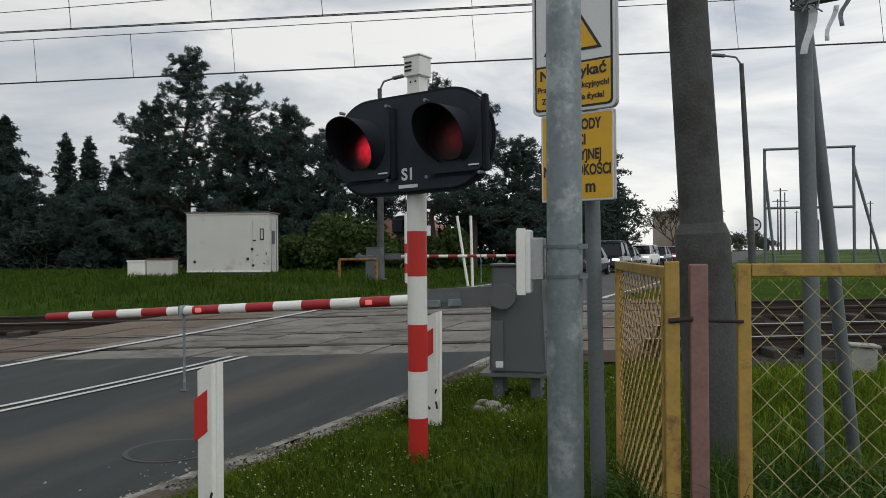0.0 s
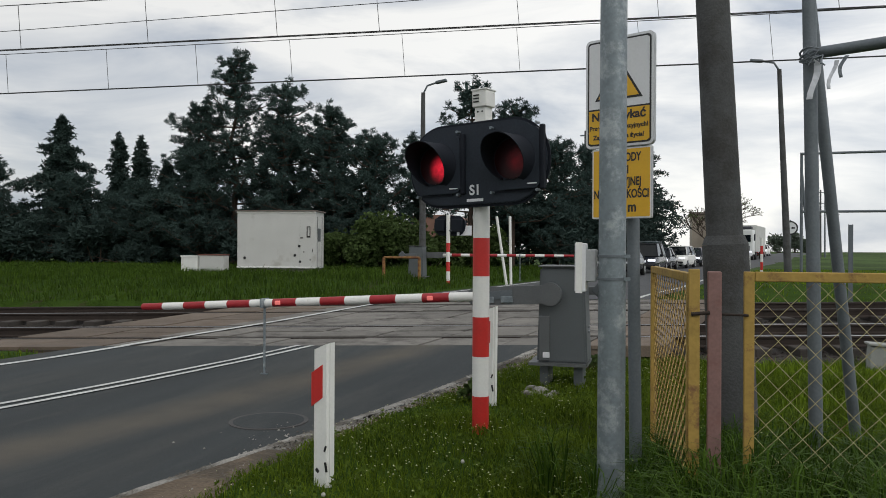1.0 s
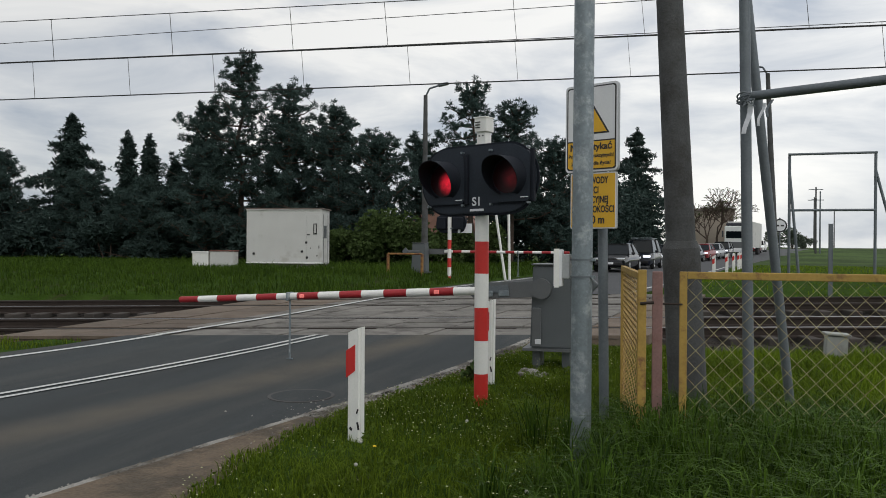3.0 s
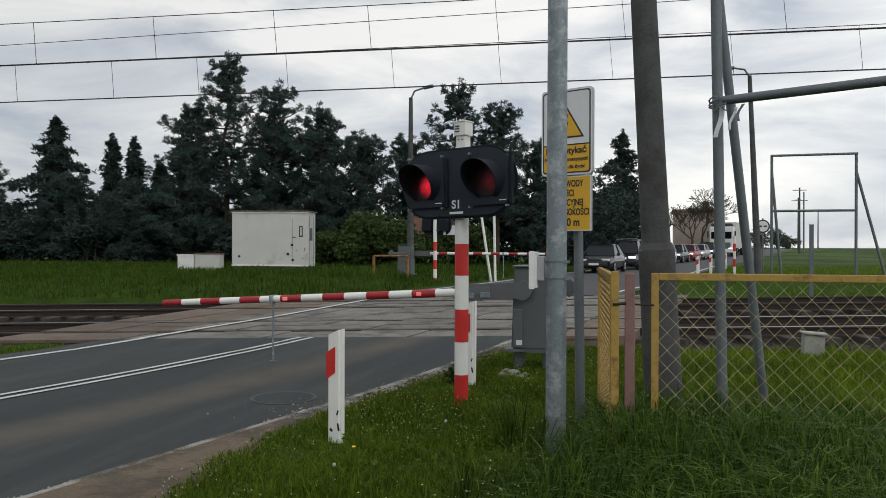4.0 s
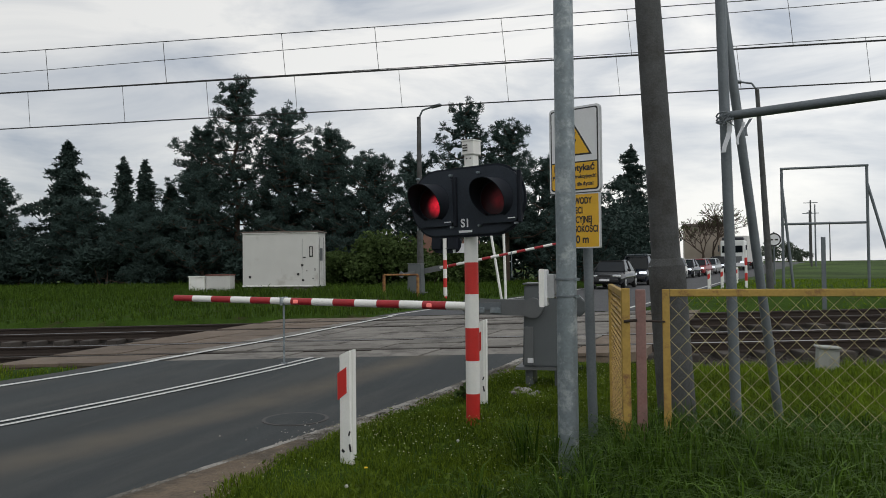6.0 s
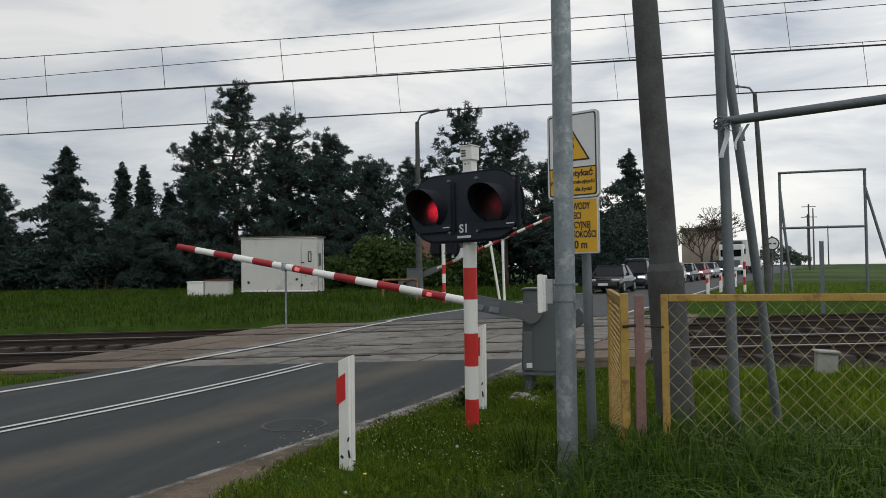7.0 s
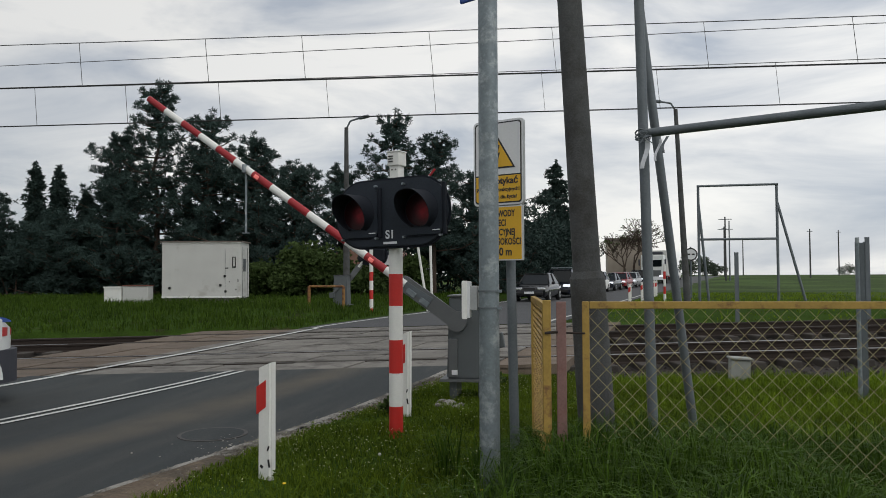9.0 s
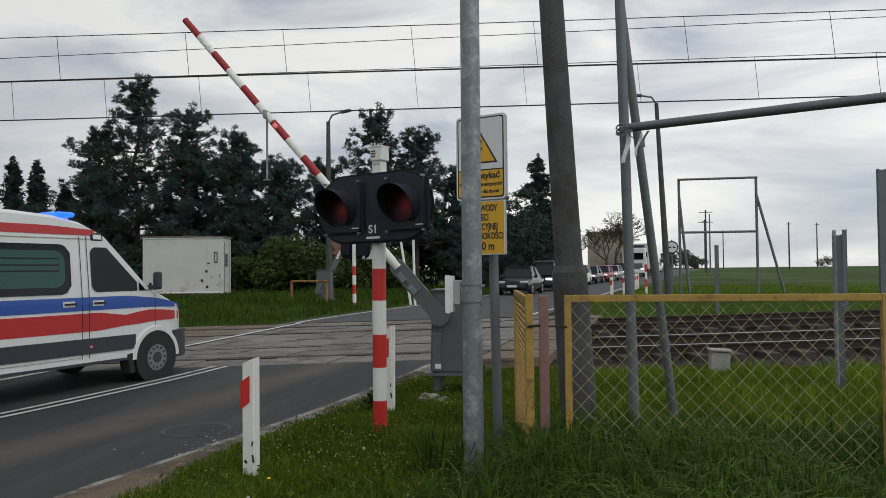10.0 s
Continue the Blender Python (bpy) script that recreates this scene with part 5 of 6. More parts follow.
def truck(m):
    st = thing("truck", "white lorry with a high cab and pale box trailer", "truck", m)
    bm = BM()
    box(bm, (0, -1.0, 1.9), (2.45, 2.1, 2.7), bevel=0.12)
    cb = part("cab", bm, VAN_W, st, "white truck cab")
    bm = BM()
    box(bm, (0, -2.06, 2.3), (2.1, 0.06, 0.75), bevel=0.04)
    part("windscreen", bm, GLASS, cb)
    bm = BM()
    box(bm, (0, -2.06, 1.15), (1.9, 0.06, 0.75), bevel=0.03)
    part("grille", bm, ARM_GREY, cb)
    bm = BM()
    box(bm, (0, -2.1, 0.62), (2.45, 0.2, 0.4), bevel=0.05)
    part("bumper", bm, SIGN_W, cb)
    bm = BM()
    box(bm, (0, -1.3, 3.42), (2.2, 1.2, 0.35), bevel=0.12)
    part("roof_fairing", bm, VAN_D, cb)
    bm = BM()
    box(bm, (0, 5.5, 2.35), (2.5, 10.0, 2.9), bevel=0.04)
    part("trailer_box", bm, HUT_W, st, "pale box trailer")
    for sx in (-1, 1):
        bm = BM()
        box(bm, (sx * 0.95, -2.12, 0.85), (0.4, 0.06, 0.2), bevel=0.03)
        part("headlight", bm, HEADLAMP, cb)
        bm = BM()
        box(bm, (sx * 1.42, -1.95, 2.4), (0.16, 0.2, 0.7), bevel=0.04)
        part("mirror", bm, VAN_D, cb)
        for y in (-1.1, 1.6, 7.5, 8.8):
            bm = tube(BM(), (sx * 1.2 - sx * 0.28, y, 0.5), (sx * 1.2, y, 0.5), 0.5, n=20)
            part("wheel", bm, RUBBER, st)
    return st


# ---- plants ----
def tufts(rng, centres, size, per, up=0.3, thin=0.09):
    """Small sprays of needles: thin triangles that stand out round each centre."""
    c = np.repeat(np.asarray(centres, dtype=float), per, axis=0)
    n = len(c)
    d = rng.normal(size=(n, 3))
    d[:, 2] = d[:, 2] * 0.7 + up
    d /= np.linalg.norm(d, axis=1)[:, None]
    ln = size * rng.uniform(0.6, 1.25, n)[:, None]
    side = np.cross(d, rng.normal(size=(n, 3)))
    side /= np.linalg.norm(side, axis=1)[:, None] + 1e-9
    w = size * thin * 2.2
    m1 = c + d * ln * 0.45 + side * w
    m2 = c + d * ln * 0.45 - side * w
    v = np.stack([c, m2, c + d * ln, m1], axis=1).reshape(-1, 3)
    i = np.arange(n) * 4
    return v, np.stack([i, i + 1, i + 2, i + 3], axis=1)


def limb(vs, fs, p, q, r0, r1, n=6):
    p, q = Vector(p), Vector(q)
    d = (q - p).normalized()
    s = d.orthogonal().normalized()
    t = d.cross(s)
    b = len(vs)
    for o, r in ((p, r0), (q, r1)):
        for k in range(n):
            a = 2 * math.pi * k / n
            vs.append(tuple(o + (s * math.cos(a) + t * math.sin(a)) * r))
    fs.extend([(b + k, b + (k + 1) % n, b + n + (k + 1) % n, b + n + k) for k in range(n)])


def pine_kind(seed, h, r, bare=0.25, dense=1.0):
    """A pine: crooked trunk, rising limbs in uneven storeys, each with side twigs that end in round bunches of needles."""
    rng = random.Random(seed)
    nr = np.random.default_rng(seed)
    vs, fs, cs, core = [], [], [], []
    bend = [(rng.uniform(-0.22, 0.22), rng.uniform(-0.22, 0.22)) for _ in range(9)]

    def axis(f):
        k = min(6, int(f * 7))
        u = f * 7 - k
        return Vector((bend[k][0] * (1 - u) + bend[k + 1][0] * u, bend[k][1] * (1 - u) + bend[k + 1][1] * u, h * f))

    def bunch(o, cr):
        for _ in range(11):
            u = Vector((rng.gauss(0, 1), rng.gauss(0, 1), rng.gauss(0.25, 0.8))).normalized() * cr * rng.uniform(0.35, 1.0)
            cs.append((o.x + u.x, o.y + u.y, o.z + u.z * 0.8))
    for i in range(7):
        limb(vs, fs, axis(i / 7), axis((i + 1) / 7), 0.19 * (h / 10) * (1 - i / 7.6), 0.19 * (h / 10) * (1 - (i + 1) / 7.6), 8)
    f, turn = bare, rng.uniform(0, 6.28)
    while f < 0.96:
        g0 = (1 - f) / (1 - bare)
        wide = (g0 ** 0.5) * (0.72 + 0.28 * math.sin(f * 19 + seed * 1.7))
        for j in range(rng.randint(2, 4)):
            turn += 2.4 + rng.uniform(-0.4, 0.4)
            ln = r * wide * rng.uniform(0.45, 1.08) + 0.25
            p = axis(f)
            out = Vector((math.cos(turn), math.sin(turn), 0))
            q = p + out * ln + Vector((0, 0, ln * rng.uniform(0.02, 0.42)))
            mid = p.lerp(q, 0.55) + Vector((0, 0, -0.1 * ln))
            limb(vs, fs, p, mid, 0.05 * h / 10, 0.032, 5)
            limb(vs, fs, mid, q, 0.032, 0.012, 5)
            core.append(tuple(p.lerp(mid, rng.uniform(0.3, 1.0))))
            for _ in range(max(3, int(4.3 * ln * dense))):
                g = rng.uniform(0.22, 1.0)
                o = p.lerp(mid, g / 0.55) if g < 0.55 else mid.lerp(q, (g - 0.55) / 0.45)
                away = Vector((rng.gauss(0, 1), rng.gauss(0, 1), rng.gauss(0.35, 0.5))).normalized() * rng.uniform(0.12, 0.36) * (0.5 + ln * 0.6)
                limb(vs, fs, o, o + away, 0.012, 0.005, 3)
                bunch(o + away, rng.uniform(0.15, 0.27))
            bunch(q, 0.24)
            bunch(q + Vector((0, 0, 0.22)), 0.15)
        f += rng.uniform(0.026, 0.05)
    top = axis(0.999)
    for k in range(5):
        bunch(top + Vector((rng.gauss(0, 0.12), rng.gauss(0, 0.12), -0.3 * k + 0.1)), 0.2)
    v, fc = tufts(nr, cs, 0.19, 7, 0.45, 0.042)
    if core:
        v2, fc2 = tufts(nr, core, 0.6, 5, 0.1, 0.08)
        fc = np.concatenate([fc, fc2 + len(v)])
        v = np.concatenate([v, v2])
    return (vs, fs), (v, fc)


def spruce_kind(seed, h, r, bare=0.05, droop=0.35, gap=0.045):
    rng = random.Random(seed)
    nr = np.random.default_rng(seed)
    vs, fs, cs = [], [], []
    limb(vs, fs, (0, 0, 0), (0, 0, h * 0.97), 0.16 * h / 10, 0.015, 8)
    f = bare
    while f < 0.985:
        k = rng.randint(4, 7)
        a0 = rng.uniform(0, 6.28)
        for j in range(k):
            a = a0 + 6.28 * j / k + rng.uniform(-0.3, 0.3)
            ln = r * (1 - f) ** 0.85 * rng.uniform(0.35, 1.4) * (0.8 + 0.35 * math.sin(f * 31 + seed * 2 + a)) + 0.12
            p = Vector((0, 0, h * f))
            q = p + Vector((math.cos(a) * ln, math.sin(a) * ln, -droop * ln + 0.15 * ln * rng.random()))
            limb(vs, fs, p, q, 0.03, 0.008, 4)
            for _ in range(int(6 + 26 * ln)):
                g = rng.uniform(0.12, 1.05)
                o = p.lerp(q, g)
                w = 0.1 * ln + 0.05
                cs.append((o.x + rng.gauss(0, w), o.y + rng.gauss(0, w), o.z + rng.gauss(0, 0.06) - 0.1 * g * rng.random()))
        f += gap * rng.uniform(0.7, 1.4)
    for i in range(14):
        cs.append((rng.gauss(0, 0.04), rng.gauss(0, 0.04), h * (0.93 + 0.08 * i / 14)))
    v, fc = tufts(nr, cs, 0.24, 9, -0.2, 0.07)
    return (vs, fs), (v, fc)


def bush_kind(seed, w, d, h, n=900, size=0.12, per=7, thin=0.22):
    rng = random.Random(seed)
    nr = np.random.default_rng(seed)
    vs, fs, cs = [], [], []
    blobs = [(rng.uniform(-w / 2, w / 2), rng.uniform(-d / 2, d / 2), rng.uniform(0.25, 0.8) * h, rng.uniform(0.25, 0.45) * min(h, w)) for _ in range(12)]
    for x, y, z, r in blobs:
        limb(vs, fs, (x * 0.3, y * 0.3, 0), (x, y, z), 0.05, 0.015, 5)
    for _ in range(n):
        x, y, z, r = rng.choice(blobs)
        u = Vector((rng.gauss(0, 1), rng.gauss(0, 1), rng.gauss(0, 0.8))).normalized() * r * rng.uniform(0.55, 1.05)
        cs.append((x + u.x, y + u.y, max(0.05, z + u.z)))
    v, fc = tufts(nr, cs, size, per, 0.2, thin)
    return (vs, fs), (v, fc)


def bare_kind(seed, h, r):
    rng = random.Random(seed)
    nr = np.random.default_rng(seed)
    vs, fs, cs = [], [], []

    def grow(p, d, ln, rad, lv):
        q = p + d * ln
        limb(vs, fs, p, q, rad, rad * 0.72, 4 if lv else 7)
        if lv >= 6:
            if rng.random() < 0.5:
                cs.append(tuple(q))
            return
        for _ in range(3 if lv < 5 else 2):
            e = (d + Vector((rng.gauss(0, 0.55), rng.gauss(0, 0.55), rng.gauss(0.12, 0.25)))).normalized()
            grow(q, e, ln * rng.uniform(0.66, 0.88), max(0.028, rad * 0.66), lv + 1)
    grow(Vector((0, 0, 0)), Vector((0, 0, 1)), h * 0.2, 0.18, 0)
    v, fc = tufts(nr, cs or [(0, 0, h)], 0.14, 3, 0.2, 0.2)
    return (vs, fs), (v, fc)


def tree(name, kind, m, leaf, label, category="tree", group=""):
    st = thing(name, label, category, m, group)
    (vs, fs), (v, fc) = kind
    raw("trunk", vs, fs, BARK).parent = st
    raw("crown", v, fc, leaf).parent = st
    return st


def blades(rng, pts, hs, width, lean):
    """Bent grass blades, two quads and a tip each."""
    n = len(pts)
    a = rng.uniform(0, 2 * math.pi, n)
    s = np.stack([np.cos(a), np.sin(a), np.zeros(n)], 1) * (width * rng.uniform(0.6, 1.4, n))[:, None]
    b = rng.uniform(0, 2 * math.pi, n)
    d = np.stack([np.cos(b), np.sin(b), np.zeros(n)], 1) * (hs * lean * rng.uniform(0.1, 1.0, n))[:, None]
    up = np.zeros((n, 3))
    up[:, 2] = hs
    p = np.asarray(pts)
    m = p + up * 0.62 + d * 0.32
    t = p + up * 0.86 + d * 1.2
    v = np.stack([p - s, p + s, m + s * 0.8, t, m - s * 0.8], 1).reshape(-1, 3)
    i = np.arange(n) * 5
    return v, np.concatenate([np.stack([i, i + 1, i + 2, i + 4], 1)]), np.stack([i + 4, i + 2, i + 3], 1)


def grass_field(name, label, seed, count, x0, x1, y0, y1, height, width, lean, material, keep):
    rng = np.random.default_rng(seed)
    pts, hs = [], []
    xs, ys = rng.uniform(x0, x1, count), rng.uniform(y0, y1, count)
    for x, y, u, rim in zip(xs, ys, rng.uniform(0.55, 1.25, count), rng.uniform(0.0, 0.9, count)):
        k = keep(x, y)
        if k <= 0 or min(x - x0, x1 - x, y - y0, y1 - y) < rim:
            continue
        cl = 0.75 + 0.7 * noise.noise((x * 1.4, y * 1.4, seed))
        pts.append((x, y, land_z(x, y) - 0.01))
        hs.append(max(0.03, height * k * u * cl))
    v, f4, f3 = blades(rng, np.asarray(pts), np.asarray(hs), width, lean)
    ob = raw(name, v, f4.tolist() + f3.tolist(), material)
    return tagged(ob, label, "grass", kind="stuff")


# ---- putting it together ----
ground()
road()
tracks()
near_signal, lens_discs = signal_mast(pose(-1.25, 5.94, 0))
near_barrier, near_boom, near_leg = barrier_machine(pose(-0.925, 7.95, 0))
MARKER = delineator(pose(-1.86, 4.35, -0.02, 0, 0, -20), 0.91)
copy_thing(MARKER, pose(-1.41, 7.0, 0.03, 0, 0.5, -20))
copy_thing(MARKER, pose(-9.75, 7.4, -0.05, 0, 0, -15))
guard_pole()
warning_signs()
fence()
concrete_pole()
portal("gauge_portal", pose(0.975, 5.15, 0, 0, 0, -25), 4.2, 2.65, None, 0.04, "bent grey steel pipe portal bound with wire", 0.06)
ribbons()
portal("gauge_portal", pose(5.3, 32.4, 0.4, 0, 0, 0), 3.1, 4.85, 2.62, 0.055, "rectangular grey pipe portal standing in the field")
street_lamp(pose(-8.42, 27.3, 0.5), 7.05, 0.7, "grey concrete street lamp with a short arm")
street_lamp(pose(4.5, 30.0, 0.3, 0, -2.5), 8.0, -0.75, "tall leaning concrete street lamp by the road")
hut()
steel_post(pose(3.74, 8.7, -0.1), 2.0, 0.09)
steel_post(pose(4.07, 8.2, -0.1), 2.72, 0.09)
part("stub", tube(BM(), (-0.05, -0.03, 0.0), (-0.05, -0.03, 2.06), 0.022, n=10), GALV, bpy.data.objects["steel_post"], smooth=True)
steel_post(pose(5.0, 22.9, 0.1), 2.1, 0.1)
steel_post(pose(8.6, 22.9, 0.1), 2.5, 0.1)
bx = thing("junction_box", "small pale grey trackside junction box on a stub", "junction box", pose(2.68, 10.5, 0.1, 0, 3))
bm = BM()
box(bm, (0, 0, 0.06), (0.27, 0.2, 0.3), bevel=0.012)
part("body", bm, BOX_GREY, bx)
bm = BM()
box(bm, (0, 0, 0.235), (0.32, 0.26, 0.03), bevel=0.008)
part("lid", bm, BOX_GREY, bx)
round_sign(pose(5.45, 36.0, 0.45))

# the far side of the crossing
far_signal = signal_mast(pose(-6.6, 24.3, 0.15, 0, 0, 178), True)
far_barrier, far_boom, far_leg = barrier_machine(pose(-7.6, 24.6, 0.3, 0, 0, 180))
bm = BM()
box(bm, (-0.55, 0.02, 1.95), (0.5, 0.02, 0.32), bevel=0.006)
part("white_board", bm, SIGN_W, far_signal, "small white board on the mast")
bm = BM()
box(bm, (-0.25, 0.04, 1.95), (0.5, 0.02, 0.04))
part("board_arm", bm, STEEL_GREY, far_signal)
RUST_YEL = mat("rusty_yellow", (0.27, 0.14, 0.04), 0.75, var=0.25, scale=6, bump=0.2, col2=(0.14, 0.055, 0.025), patch=0.2)
fr = thing("pipe_rail", "low rusty yellow-orange pipe frame by the far barrier", "railing", pose(-8.5, 23.4, 0.3))
for x in (0.0, 1.2):
    part("upright", tube(BM(), (x, 0, -0.2), (x, 0, 0.92), 0.05, n=10), RUST_YEL, fr)
part("top_bar", tube(BM(), (0, 0, 0.92), (1.2, 0, 0.92), 0.035, n=10), RUST_YEL, fr)
for x, y, s in ((2.5, 33.0, 1), (3.2, 35.5, 1), (3.7, 38.0, 1), (4.2, 41.0, 1), (4.6, 44.0, 1)):
    copy_thing(MARKER, pose(x, y, land_z(x, y), 0, 0, 10))
far_mast = thing("banded_mast", "red and white banded mast at the roadside", "mast", pose(3.95, 33.0, 0.1))
for i in range(6):
    part("band", tube(BM(), (0, 0, i * 0.32), (0, 0, i * 0.32 + 0.32), 0.055, n=14), PAINT_R if i % 2 == 0 else PAINT_W, far_mast)
for x, lean in ((-5.28, -0.38), (-5.12, -0.05)):
    bm = tube(BM(), (0, 0, -0.2), (lean, 0, 2.3), 0.05, n=10)
    solo("white_pole", bm, PAINT_W, "thin white painted pole beyond the crossing", "pole", "white poles").matrix_basis = pose(x, 27.5, 0.4)

# vehicles
BLACK_CAR = mat("car_black", (0.006, 0.007, 0.009), 0.12, var=0.1, bump=0)
NAVY_CAR = mat("car_navy", (0.008, 0.011, 0.02), 0.12, var=0.1, bump=0)
SILVER_CAR = mat("car_silver", (0.4, 0.41, 0.42), 0.3, 0.5, var=0.05, bump=0)
RED_CAR = mat("car_red", (0.25, 0.02, 0.025), 0.3, var=0.05, bump=0)
for x, y, paint, size, tall, lb, lamps, rack in (
        (-1.8, 40.0, BLACK_CAR, (4.4, 1.45, 1.72), False, "black saloon car waiting at the barrier", False, False),
        (-0.7, 46.5, NAVY_CAR, (4.3, 1.72, 1.78), True, "dark high-roofed car with roof bars and lit lamps", True, True),
        (0.05, 53.5, NAVY_CAR, (4.4, 1.45, 1.72), False, "dark saloon car in the waiting queue", True, False)):
    car(pose(x, y, road_z(x, y) + 0.012, 0, 0, -9), paint, *size, tall, lb, lamps, rack)
for y, m, tall, lb in ((59, PAINT_W, True, "white car in the waiting queue"), (64.5, NAVY_CAR, False, "dark saloon car in the waiting queue"), (70, RED_CAR, False, "red car in the waiting queue"), (75.2, SILVER_CAR, False, "silver car in the waiting queue"), (80.6, NAVY_CAR, True, "dark estate car in the waiting queue"), (106, RED_CAR, False, "red car in the waiting queue"), (113, PAINT_W, True, "white car in the waiting queue")):
    x = road_x(y) - 1.55
    car(pose(x, y, road_z(x, y) + 0.012, 0, 0, -12.5), m, label=lb, tall=tall, height=1.6 if tall else 1.45, lamps=True)
truck(pose(8.6, 89.5, road_z(8.6, 89.5) + 0.012, 0, 0, -12.5))
van = ambulance()
crossing()


def wire_run(name, pts, r, st=None):
    """One wire as one continuous five-sided tube."""
    vs, fs = [], []
    for p in pts:
        for k in range(5):
            a = 2 * math.pi * k / 5
            vs.append((p.x, p.y + r * math.cos(a), p.z + r * math.sin(a)))
    for i in range(len(pts) - 1):
        fs += [(i * 5 + k, i * 5 + (k + 1) % 5, i * 5 + 5 + (k + 1) % 5, i * 5 + 5 + k) for k in range(5)]
    ob = raw(name, vs, fs, WIRE)
    if st:
        ob.parent = st
    return ob


NEAR_HUNG = [-29.0, -26.3, -23.6, -20.9, -18.3, -15.7, -13.2, -10.7, -8.06, -5.33, -2.74, -0.81, 1.67, 3.99, 6.77, 9.4, 12.0, 14.6, 17.2, 19.8, 22.4, 25.0, 27.6, 30.2]
FAR_HUNG = [-31.0, -28.3, -25.6, -22.9, -20.2, -17.5, -14.7, -11.83, -8.99, -6.6, -4.21, -1.52, 1.06, 3.61, 6.22, 8.85, 11.5, 14.1, 16.7, 19.3, 21.9, 24.5, 27.1, 29.7]


def overhead():
    """Two runs of contact wire, each with its carrying wire and droppers."""
    for y0, deg, hc, hm, hung in ((12.95, 5.0, 5.34, 6.2, NEAR_HUNG), (16.5, 4.0, 5.35, 6.31, FAR_HUNG)):
        st = thing("overhead_line", "railway contact wires hung from a carrying wire by droppers", "overhead wire", group="overhead lines")
        u = Vector((math.cos(radians(deg)), math.sin(radians(deg)), 0))
        o = Vector((-4.0, y0, 0))
        sag = lambda a: 0.00012 * (a - 3) ** 2
        for nm, offs, hz in (("contact_wire", (-0.03, 0.03), hc), ("carrying_wire", (0.0,), hm)):
            for d in offs:
                pts = []
                for i in range(61):
                    a = -60 + 2.4 * i
                    p = o + u * a
                    pts.append(Vector((p.x, p.y + d, hz if nm == "contact_wire" else hz + sag(a))))
                wire_run(nm, pts, 0.009, st)
        for a in hung:
            p = o + u * a
            vs, fs = [], []
            limb(vs, fs, (p.x + 0.08, p.y, hc), (p.x, p.y, hm + sag(a)), 0.006, 0.006, 4)
            raw("dropper", vs, fs, WIRE).parent = st
    u, o = Vector((math.cos(radians(2)), math.sin(radians(2)), 0)), Vector((-4.0, 14.55, 6.4))
    tagged(wire_run("feeder_wire", [o + u * (-60 + 2.4 * i) for i in range(61)], 0.008), "thin dark feeder wire strung along the railway", "overhead wire")


overhead()

